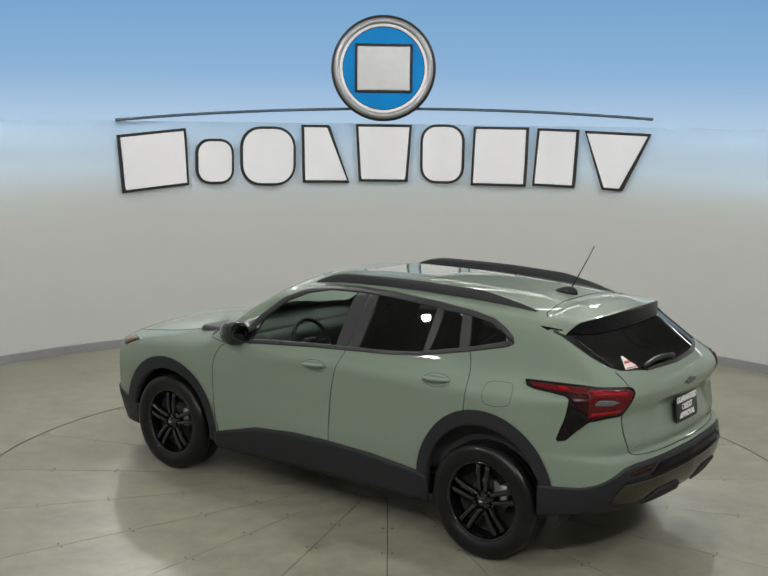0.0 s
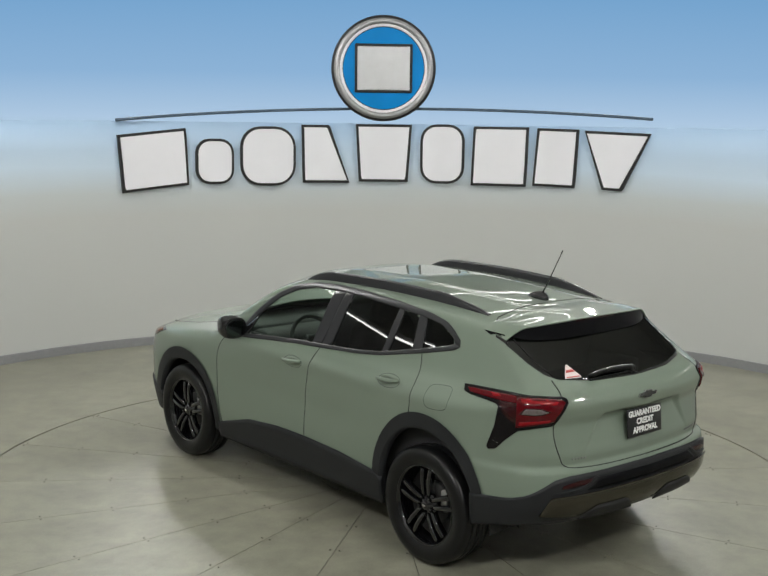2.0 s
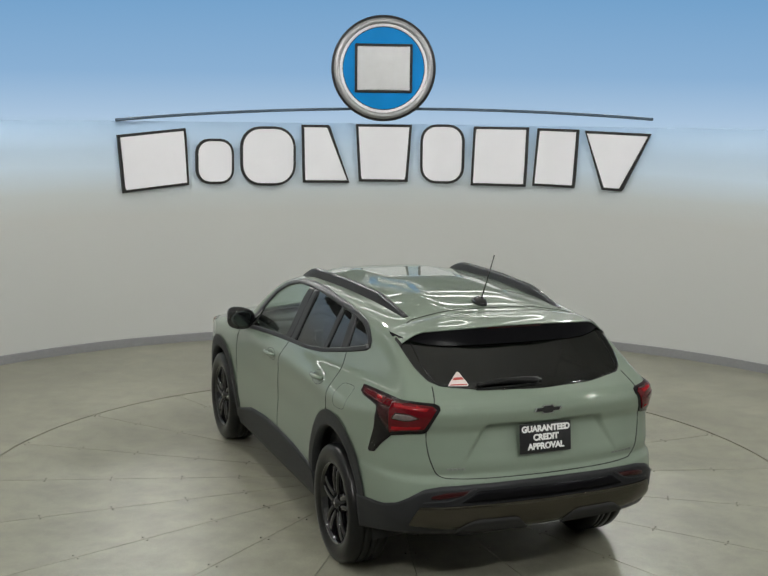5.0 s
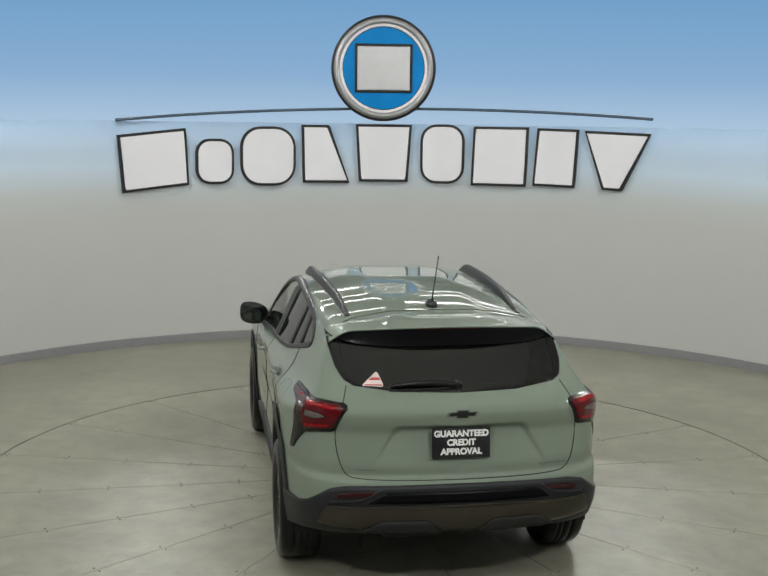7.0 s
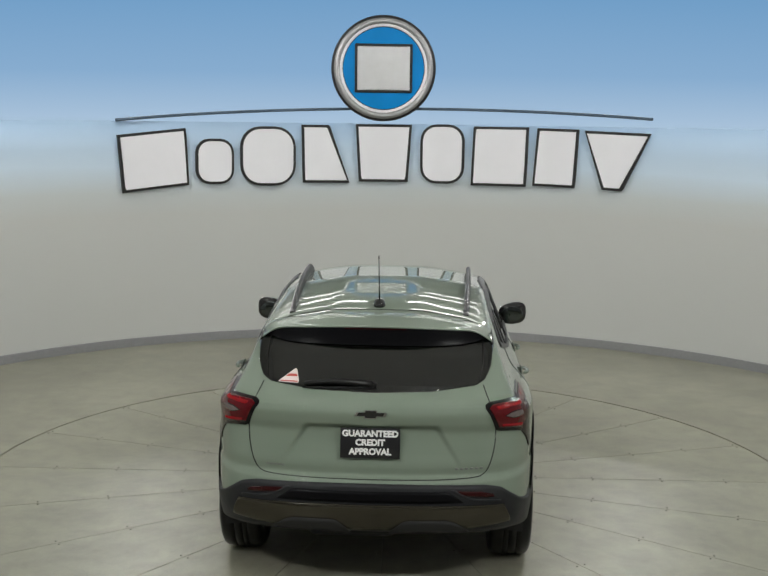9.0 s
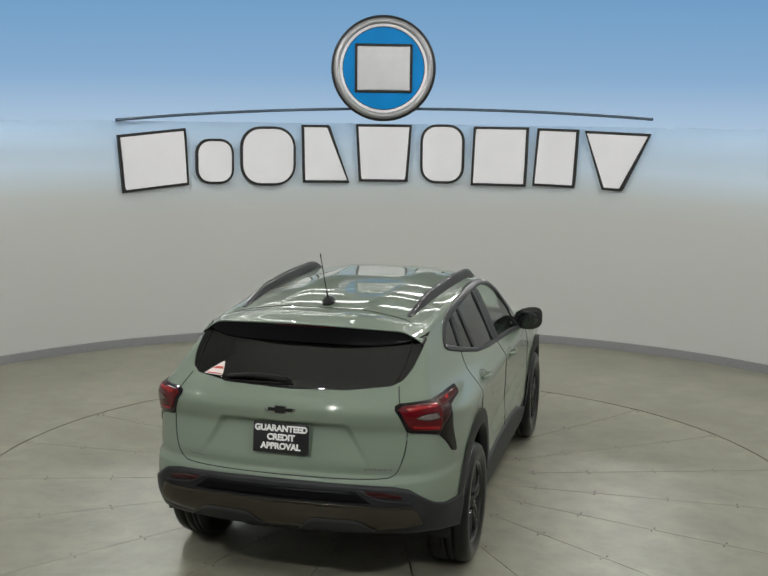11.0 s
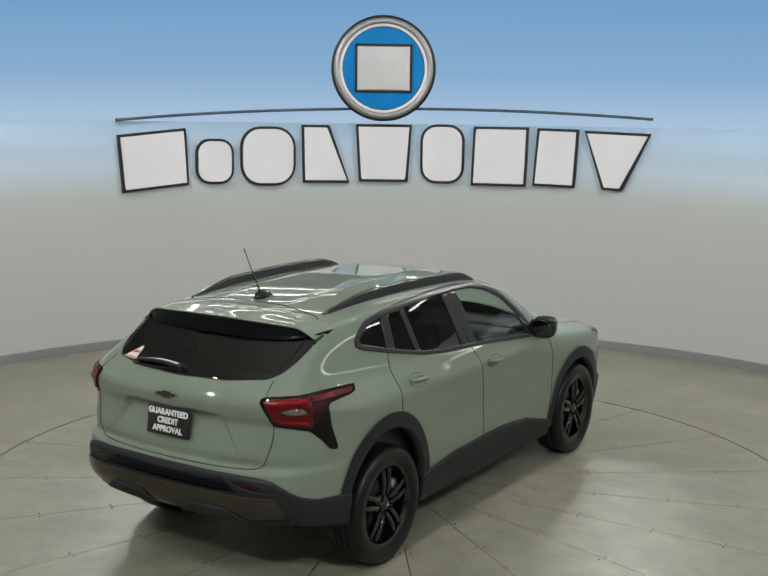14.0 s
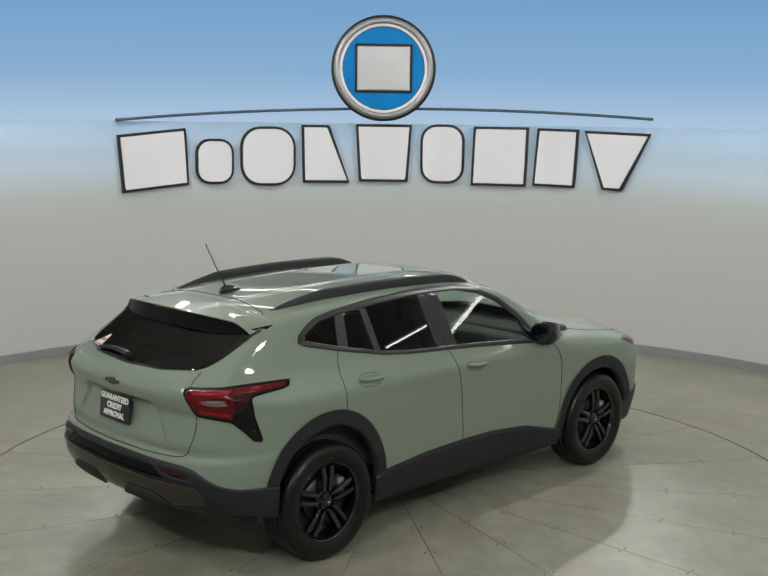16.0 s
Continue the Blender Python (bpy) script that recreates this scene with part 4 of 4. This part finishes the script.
LAMP_OUT = [(77.9, 1.109), (75.3, 1.112), (63.7, 1.118), (54.6, 1.123), (47.6, 1.124), (40.1, 1.117), (38.3, 1.104), (38.2, 1.088), (40.1, 1.032), (42.2, 0.972), (43.5, 0.960), (48.3, 0.950), (53.8, 0.930), (56.5, 0.985), (60.2, 1.045), (61.5, 1.060), (66.4, 1.066), (73.5, 1.071), (76.6, 1.080)]
LAMP_FIN = [(60.35, 1.052), (53.5, 0.933), (57.4, 0.877), (60.9, 0.815), (63.6, 0.805), (64.2, 0.819), (61.5, 0.945)]
LAMP_BAR = [(75.6, 1.098), (63.2, 1.104), (54.4, 1.109), (54.0, 1.080), (58.1, 1.076), (64.6, 1.076), (73.5, 1.079)]
LAMP_RED = [(54.2, 1.108), (47.6, 1.112), (40.7, 1.104), (39.3, 1.090), (41.1, 1.037), (43.2, 0.983), (49.3, 0.966), (54.4, 0.947), (53.0, 0.992), (52.6, 1.028)]
LAMP_CLEAR = [(52.6, 1.032), (51.3, 1.058), (49.0, 1.061), (46.8, 1.059), (44.6, 1.047), (46.8, 1.035), (48.9, 1.031)]


def build_tail_lamp(car, s):
    lamp = wrap_patch("tail_lamp", mirror_poly(LAMP_OUT, s), 0.006, M_LAMPBLACK, car, "red tail lamp with a black housing", 60, 12, 0.02)
    wrap_patch("lamp_fin", mirror_poly(LAMP_FIN, s), 0.0055, M_LAMPBLACK, lamp, "", 30, 8, 0.02)
    wrap_patch("red_bar", mirror_poly(LAMP_BAR, s), 0.010, M_RED, lamp, "", 24, 6, 0.005)
    wrap_patch("red_lens", mirror_poly(LAMP_RED, s), 0.011, M_RED, lamp, "", 40, 10, 0.006)
    wrap_patch("smoked_lens", mirror_poly([(60.5, 1.074), (53.0, 1.077), (53.0, 0.953), (55.4, 0.975), (58.2, 1.025)], s), 0.0095, M_REDDARK, lamp, "", 16, 5, 0.004)
    # inner lines and highlights of the lens, put in as brighter red bars
    for nm, g in (("lens_highlight", [(53.0, 1.098), (47.0, 1.102), (41.6, 1.095), (42.2, 1.078), (47.4, 1.086), (52.8, 1.083)]), ("lens_highlight", [(53.2, 0.985), (49.0, 0.994), (43.8, 1.004), (44.2, 0.990), (49.0, 0.977), (53.6, 0.962)])):
        wrap_patch(nm, mirror_poly(g, s), 0.0122, M_REDBRIGHT, lamp, "", 16, 4, 0.003)
    # bright spot of the bar, its highlight likewise given by colour
    wrap_patch("lens_highlight", mirror_poly([(64.5, 1.098), (61.0, 1.100), (60.0, 1.090), (63.0, 1.084)], s), 0.0112, M_REDBRIGHT, lamp, "", 10, 3, 0.002)
    wrap_patch("lamp_groove", mirror_poly([(a * 0.7 + 48.8 * 0.3 + (a - 48.8) * 0.48, b + (b - 1.046) * 0.35) for a, b in LAMP_CLEAR], s), 0.0125, M_REDDARK, lamp, "", 20, 6, 0.003)
    wrap_patch("reversing_lens", mirror_poly(LAMP_CLEAR, s), 0.0145, M_CLEAR, lamp, "", 20, 6, 0.003)
    for dx, dz in ((61.6, 0.86), (61.0, 0.875), (60.2, 0.85)):
        p = on_wrap([dx * s], [dz], 0.007)[0]
        bm = bmesh.new()
        bmesh.ops.create_icosphere(bm, subdivisions=1, radius=0.0022)
        bmesh.ops.translate(bm, vec=tuple(p), verts=bm.verts[:])
        part("lamp_stud", bm, M_CHROME, lamp)


def build_mirror(car, s):
    m = new("door_mirror")
    m.parent = car
    tagged(m, "gloss black door mirror")
    cx, cy, cz = 0.635, 0.925, 1.113
    bm = bmesh.new()
    bmesh.ops.create_uvsphere(bm, u_segments=32, v_segments=18, radius=1.0)
    for v in bm.verts:
        x, y, z = v.co
        k = 1.0 if x > 0 else 0.22
        sq = (abs(y) ** 3.2 + abs(z) ** 3.2) ** (1 / 3.2) or 1
        r = math.hypot(y, z) or 1
        y, z = y * min(1.25, r / sq), z * min(1.25, r / sq)
        taper = 1 - 0.18 * (y < 0) * abs(y)
        v.co = (cx + x * k * 0.135 - 0.02, s * (cy + y * 0.105), cz + z * 0.084 * taper + 0.012 * y)
    part("housing", bm, M_GLOSS, m)
    bm = bmesh.new()
    bmesh.ops.create_uvsphere(bm, u_segments=24, v_segments=10, radius=1.0)
    for v in bm.verts:
        v.co = (cx - 0.047 + v.co.x * 0.005, s * (cy + v.co.y * 0.082), cz + v.co.z * 0.058)
    part("mirror_glass", bm, M_MIRROR, m)
    v, f = tube([(0.63, s * 0.79, 1.045), (0.65, s * 0.83, 1.055), (0.67, s * 0.89, 1.075)], [0.034, 0.028, 0.026], 10)
    mesh_ob("mirror_foot", v, f, M_GLOSS, m)


def build_rail(car, s):
    """Roof rail: a bar that rises from the roof at both ends."""
    n = 40
    xs = np.linspace(0.20, -1.47, n)
    ys = 0.565 - 0.06 * ((0.2 - xs) / 1.67) ** 1.3
    base = on_top(xs, ys * s, 0.0)
    v, f = [], []
    for i in range(n):
        t = i / (n - 1)
        h = 0.054 * min(1, math.sin(math.pi * min(t / 0.16, 1) / 2), max(0, (1 - t) / 0.22)) ** 0.8 + 0.004
        w = 0.017
        b = base[i]
        for dy, dz in ((-1.0, -0.012), (-0.95, h * 0.75), (-0.55, h), (0.45, h), (0.85, h * 0.75), (1.0, -0.012)):
            v.append((b[0], b[1] + s * dy * w, b[2] + dz))
    for i in range(n - 1):
        for j in range(5):
            f.append((i * 6 + j, i * 6 + j + 1, (i + 1) * 6 + j + 1, (i + 1) * 6 + j))
    f.append(tuple(range(6)))
    f.append(tuple((n - 1) * 6 + j for j in range(6))[::-1])
    mesh_ob("roof_rail", v, f, M_TRIM, car, "satin black roof rail")


def build_roof(car):
    # spoiler: carries the roof on over the rear window
    n, m = 12, 53
    ys = np.linspace(-0.640, 0.640, m)
    edge_x = -1.845 + 0.10 * (np.abs(ys) / 0.6) ** 2.4
    edge_z = 1.456 - 0.030 * (np.abs(ys) / 0.6) ** 2 - 0.055 * (np.clip(np.abs(ys) - 0.52, 0, 1) / 0.12) ** 1.7
    top0 = on_top(np.full(m, -1.56), ys, 0.0015)
    g = np.zeros((n + 6, m, 3))
    for i in range(n):
        t = i / (n - 1)
        x = -1.56 + (edge_x + 1.56) * t
        g[i, :, 0], g[i, :, 1] = x, ys
        g[i, :, 2] = top0[:, 2] + (edge_z - top0[:, 2]) * t + 0.010 * math.sin(math.pi * t) * (1 - t)
    for k, (dx, dz) in enumerate(((-0.003, -0.002), (-0.002, -0.006), (0.006, -0.009))):
        g[n + k] = g[n - 1] + np.array((dx, 0, dz))
    top = lattice("spoiler", g[: n + 3], M_PAINT, car, "sage green roof spoiler")
    under = np.zeros((8, m, 3))
    back = on_back(ys, 1.345 + 0.035 * (np.abs(ys) / 0.6) ** 7, 0.008)
    for i in range(8):
        t = i / 7
        under[i] = g[n + 2] * (1 - t) + back * t
        under[i, :, 2] -= 0.010 * math.sin(math.pi * t)
        under[i, :, 1] = ys * (1 + 0.02 * t)
    lattice("spoiler_underside", under, M_SATIN, car, "satin black spoiler underside")
    for s in (1, -1):
        a = [tuple(g[i, -1 if s > 0 else 0]) for i in range(6, n + 3)]
        lo = on_back(np.full(len(a), s * 0.650), np.linspace(1.37, 1.33, len(a)), 0.006)
        gg = np.stack([np.array(a), 0.5 * (np.array(a) + lo) + (0, s * 0.004, 0), lo], 1)
        lattice("spoiler_fin", gg, M_GLOSS, car, "gloss black spoiler fin")
    bm = bmesh.new()
    box(bm, -1.836, 0, 1.440, 0.008, 0.34, 0.008, 0.002)
    part("high_brake_light", bm, M_REDDARK, car, "dark red high brake light strip")
    p = on_top(np.full(30, -1.50), np.linspace(-0.50, 0.50, 30), 0.0)
    p[:, 0] -= 0.03 * (np.abs(p[:, 1]) / 0.5) ** 2
    seam("shut_line", on_top(p[:, 0], p[:, 1], 0.0), car, 0.003)
    for s in (1, -1):
        xx = np.linspace(-1.53, -1.63, 10)
        yy = s * np.linspace(0.50, 0.63, 10)
        seam("shut_line", on_top(xx, yy, 0.0), car, 0.003)
    # antenna
    ant = new("antenna")
    ant.parent = car
    tagged(ant, "black whip antenna on a fin base")
    z0 = on_top([-1.40], [0.0])[0, 2]
    bm = bmesh.new()
    bmesh.ops.create_uvsphere(bm, u_segments=20, v_segments=12, radius=1)
    for v in bm.verts:
        x, y, z = v.co
        v.co = (-1.385 + x * 0.085, y * 0.034 * (1 - 0.35 * x), z0 + max(z, -0.2) * (0.042 - 0.016 * x))
    part("antenna_base", bm, M_GLOSS, ant)
    v, f = tube([(-1.425, 0, z0 + 0.035), (-1.50, 0, z0 + 0.17), (-1.562, 0, 1.79), (-1.563, 0, 1.792), (-1.572, 0, 1.812)], [0.0055, 0.0035, 0.0025, 0.0035, 0.0035], 8)
    mesh_ob("antenna_mast", v, f, M_GLOSS, ant)


def build_tail(car):
    back_patch("rear_window", GLASS_BACK, 0.003, M_PRIV, car, "dark tinted rear window", 50, 16)
    # gloss beads added to catch a highlight where the rear glass bends
    for s in (1, -1):
        zz = np.linspace(1.20, 1.385, 14)
        seam("highlight_bead", on_back(s * np.interp(zz, (1.20, 1.27, 1.385), (0.565, 0.590, 0.592)), zz, 0.0035), car, 0.004, M_GLOSS)
    # tailgate shut lines
    for s in (1, -1):
        line = [(0.588, 1.185), (0.612, 1.13), (0.650, 1.05), (0.657, 0.95), (0.650, 0.86), (0.625, 0.775), (0.600, 0.733), (0.55, 0.718), (0.25, 0.714), (0.0, 0.714)]
        p = dense(smooth_line(line), 0.02)
        seam("tailgate_line", on_back(p[:, 0] * s, p[:, 1], 0.0), car, 0.0032)
    # bumper
    top = [(-70, 0.535), (-62.3, 0.545), (-56, 0.554), (-50.6, 0.580), (-46.4, 0.621), (-42.2, 0.669), (-37.6, 0.687), (-25, 0.694), (0, 0.700)]
    top = top + [(-a, b) for a, b in top[-2::-1]]
    wrap_patch("rear_bumper", top + [(70, 0.345), (60, 0.385), (50, 0.415), (0, 0.430), (-50, 0.415), (-60, 0.385), (-70, 0.345)], 0.012, M_CLAD, car, "black textured plastic rear bumper", 90, 12, 0.03)
    skid = [(-46.5, 0.478), (-43.0, 0.578), (-33, 0.585), (0, 0.590), (33, 0.585), (43.0, 0.578), (46.5, 0.478), (30, 0.452), (0, 0.446), (-30, 0.452)]
    plate = wrap_patch("skid_plate", skid, 0.022, M_SKID, car, "satin bronze-grey skid plate", 60, 8, 0.012)
    for s in (1, -1):
        # notches are not cut: dark patches on the plate give their shade
        wrap_patch("notch_shade", mirror_poly([(7.0, 0.438), (11.0, 0.500), (12.5, 0.510), (26, 0.510), (28.5, 0.500), (34, 0.444)], s), 0.031, M_DARK, plate, "", 16, 5, 0.008)
        wrap_patch("rear_reflector", mirror_poly([(40.0, 0.625), (39.5, 0.640), (35.7, 0.656), (27.0, 0.664), (29.7, 0.640), (37.5, 0.624)], s), 0.016, M_REDDARK, car, "dark red rear reflector", 20, 5, 0.004)
        wrap_patch("bumper_recess", mirror_poly([(26.5, 0.668), (29, 0.640), (33, 0.610), (42, 0.596), (42, 0.604), (34, 0.618), (30, 0.646), (28, 0.672)], s), 0.018, M_CLAD, car, "", 16, 4, 0.006)
    # mouth between tailgate and skid plate: recess shade as a darker flat strip
    grid = wrap_patch("mouth_shade", [(-31, 0.600), (-26, 0.660), (26, 0.660), (31, 0.600)], 0.0135, M_SATIN, car, "", 40, 4, 0.002)
    p = on_wrap(np.linspace(-43, 43, 50), np.full(50, 0.588) - 0.010 * (np.abs(np.linspace(-1, 1, 50)) ** 3), 0.022)
    seam("skid_lip", p, car, 0.005, M_SKID)
    # number plate panel
    m = Matrix(((0, 0.10, -0.995, -2.222), (-1, 0, 0, 0.003), (0, 0.995, 0.10, 0.907), (0, 0, 0, 1)))
    plate = new("dealer_plate")
    plate.parent = car
    plate.matrix_basis = m
    tagged(plate, "black dealer plate with white lettering")
    bm = bmesh.new()
    box(bm, 0, 0, 0, 0.312, 0.160, 0.008, 0.003)
    part("plate_panel", bm, M_PLATE, plate)
    for word, dy, sz in (("GUARANTEED", 0.050, 0.045), ("CREDIT", 0.003, 0.045), ("APPROVAL", -0.045, 0.045)):
        me = text_mesh(word, sz)
        me.materials.clear()
        me.materials.append(M_WHITE)
        ob = new("plate_word", me)
        ob.parent = plate
        ob.matrix_basis = pose(0, dy, 0.006)
    # maker's emblem: a plain dark cross bar edged in chrome
    e = new("tailgate_emblem")
    e.parent = car
    tagged(e, "black cross-shaped emblem with chrome edges")
    ex = on_back([0.0], [1.066])[0, 0] - 0.006
    for nm, mt, k, dx in (("emblem_edge", M_DARKCHROME, 1.0, 0.0), ("emblem_face", M_GLOSS, 0.85, -0.003)):
        bm = bmesh.new()
        w, h, a = 0.085 * k, 0.022 * k, 0.034 * k
        pts = [(-w, -h * 0.45), (-w * 0.88, h * 0.45), (-a, h * 0.45), (-a * 0.9, h), (a, h), (a, h * 0.45), (w, h * 0.45), (w * 0.88, -h * 0.45), (a, -h * 0.45), (a * 0.9, -h), (-a, -h), (-a, -h * 0.45)]
        vs = [bm.verts.new((ex + dx, 0.002 - y, 1.066 + z)) for y, z in pts]
        fc = bm.faces.new(vs)
        r = bmesh.ops.extrude_face_region(bm, geom=[fc])
        bmesh.ops.translate(bm, vec=(0.008, 0, 0), verts=[q for q in r["geom"] if isinstance(q, bmesh.types.BMVert)])
        part(nm, bm, mt, e, smooth=False)
    # model badges: plain bars
    for y0, y1, z in ((0.455, 0.558, 0.768), (-0.595, -0.44, 0.768)):
        n = 5 if y0 > 0 else 6
        for i in range(n):
            yc = y0 + (y1 - y0) * (i + 0.5) / n
            q = on_back([yc], [z], 0.002)[0]
            bm = bmesh.new()
            box(bm, *q, 0.004, (y1 - y0) / n * 0.62, 0.011, 0.001)
            part("badge_bar", bm, M_BADGE, car)
    # wiper
    w = new("rear_wiper")
    w.parent = car
    tagged(w, "black rear wiper")
    p = on_back(np.linspace(0.0, 0.36, 14), np.linspace(1.180, 1.176, 14) + 0.010 * np.sin(np.linspace(0, math.pi, 14)), 0.018)
    v, f = tube(p, [0.021 - 0.009 * i / 13 for i in range(14)], 8)
    mesh_ob("wiper_arm", v, f, M_RUBBER, w)
    p = on_back(np.linspace(-0.01, 0.37, 14), np.linspace(1.172, 1.166, 14), 0.009)
    v, f = tube(p, 0.006, 6)
    mesh_ob("wiper_blade", v, f, M_RUBBER, w)
    q = on_back([0.0], [1.180], 0.012)[0]
    bm = bmesh.new()
    box(bm, *q, 0.03, 0.045, 0.032, 0.008)
    part("wiper_pivot", bm, M_RUBBER, w)
    # sticker inside the rear window
    st = back_patch("window_sticker", [(0.507, 1.184), (0.492, 1.196), (0.424, 1.240), (0.414, 1.240), (0.394, 1.190), (0.400, 1.182)], 0.005, M_STICK, car, "white triangular warning sticker", 16, 5, 0.001)
    back_patch("sticker_band", [(0.470, 1.206), (0.452, 1.217), (0.407, 1.217), (0.404, 1.208)], 0.0065, M_STICKRED, st, "", 8, 3, 0.001)
    back_patch("sticker_band", [(0.497, 1.186), (0.488, 1.190), (0.402, 1.190), (0.402, 1.186)], 0.0065, M_STICKRED, st, "", 8, 3, 0.001)
    # silencer under the tail
    bm = bmesh.new()
    box(bm, -1.80, 0.12, 0.325, 0.20, 0.50, 0.13, 0.045)
    part("silencer", bm, M_DARK, car, "dark steel silencer under the tail")


def build_front(car):
    n, m = 24, 30
    X, Y = np.meshgrid(np.linspace(0.42, 1.10, n), np.linspace(-0.69, 0.69, m), indexing="ij")
    lattice("windscreen", on_top(X, Y, -0.003).reshape(n, m, 3), M_GLASS, car, "")
    for s in (1, -1):
        side_patch("head_lamp", [(1.70, 0.918), (1.80, 0.925), (1.905, 0.905), (1.93, 0.86), (1.90, 0.845), (1.80, 0.885)], s, 0.004, M_GLOSS, car, "slim dark head lamp", 16, 5, 0.006)
        side_patch("amber_marker", [(1.76, 0.908), (1.80, 0.915), (1.885, 0.895), (1.90, 0.868), (1.82, 0.888)], s, 0.008, M_AMBER, car, "amber marker lens", 10, 4, 0.003)
        line = [(1.14, 0.60), (1.30, 0.665), (1.45, 0.705), (1.75, 0.69), (1.90, 0.66), (2.05, 0.55)]
        p = dense(smooth_line(line), 0.03)
        seam("bonnet_line", on_top(p[:, 0], p[:, 1] * s, 0.0), car)
        p = dense([(1.10, 0.66), (1.12, 0.4), (1.13, 0.0)], 0.04)
        seam("cowl_seal", on_top(p[:, 0], p[:, 1] * s, -0.001), car, 0.006, M_CLAD)
    wrap_patch("front_bumper_cladding", [(-70, 0.27), (-70, 0.42), (-50, 0.50), (-30, 0.50), (30, 0.50), (50, 0.50), (70, 0.42), (70, 0.27)], 0.012, M_CLAD, car, "black plastic front bumper cladding", 60, 8, 0.02, 1.4, 1.0)


def build_cabin(car):
    """Dark cabin: tub, dashboard, steering wheel, seats and lining."""
    bm = bmesh.new()
    box(bm, -0.45, 0, 0.42, 2.9, 1.5, 0.06, 0.02)
    part("cabin_floor", bm, M_CABIN, car)
    for s in (1, -1):
        bm = bmesh.new()
        box(bm, -0.35, s * 0.75, 0.75, 2.5, 0.05, 0.62, 0.02)
        part("door_lining", bm, M_CABIN, car)
    bm = bmesh.new()
    box(bm, 0.72, 0, 0.92, 0.42, 1.42, 0.26, 0.07)
    box(bm, 0.98, 0, 0.99, 0.5, 1.38, 0.16, 0.03)
    part("dashboard", bm, M_CABIN, car)
    v, f = [], []
    c = Vector((0.42, 0.37, 0.98))
    tilt = Matrix.Rotation(radians(-66), 3, "Y")
    pts = [tuple(c + tilt @ Vector((0.185 * math.cos(a), 0.185 * math.sin(a), 0))) for a in np.linspace(0, 2 * math.pi, 32, endpoint=False)]
    v, f = tube(pts, 0.015, 8, True)
    mesh_ob("steering_wheel", v, f, M_CABIN, car)
    bm = bmesh.new()
    box(bm, 0.44, 0.37, 0.98, 0.05, 0.10, 0.09, 0.015)
    box(bm, 0.44, 0.37, 0.98, 0.02, 0.34, 0.03, 0.008)
    box(bm, 0.56, 0.37, 0.95, 0.25, 0.07, 0.07, 0.02)
    part("steering_hub", bm, M_CABIN, car)

    def seat(x, y, w):
        bm = bmesh.new()
        box(bm, x, y, 0.60, 0.52, w, 0.16, 0.05)
        part("seat_cushion", bm, M_SEAT, car)
        tm = Matrix.Translation((x - 0.26, y, 0.66)) @ Matrix.Rotation(radians(-16), 4, "Y")
        bm = bmesh.new()
        box(bm, 0, 0, 0.30, 0.13, w, 0.60, 0.05, tm)
        part("seat_back", bm, M_SEAT, car)
        return tm

    for y in (0.37, -0.37):
        tm = seat(0.05, y, 0.50)
        bm = bmesh.new()
        box(bm, 0.01, 0, 0.70, 0.09, 0.26, 0.17, 0.04, tm)
        box(bm, 0.0, 0, 0.61, 0.02, 0.12, 0.12, 0.0, tm)
        part("head_restraint", bm, M_SEAT, car)
    seat(-0.85, 0.0, 1.30)
    n, m = 20, 16
    X, Y = np.meshgrid(np.linspace(-1.55, 0.30, n), np.linspace(-0.56, 0.56, m), indexing="ij")
    lattice("headlining", on_top(X, Y, -0.045).reshape(n, m, 3), mat("headlining_grey", (0.35, 0.34, 0.32), 0.9), car)
    bm = bmesh.new()
    box(bm, -1.65, 0, 0.98, 0.7, 1.15, 0.03, 0.01)
    part("parcel_shelf", bm, M_CABIN, car)


CAR = build_car()

def turned(t, ox=0.0, oy=0.0):
    a = HEADING + SPEED * t
    c, s = math.cos(radians(a)), math.sin(radians(a))
    return pose(AXIS[0] + c * ox - s * oy, AXIS[1] + s * ox + c * oy, 0, 0, 0, a)


def motions():
    times = [0.5 * k for k in range(33)]
    walk(CAR, [(t, turned(t, -0.017, 0.011)) for t in times])
    walk(TABLE, [(t, turned(t)) for t in times])


motions()
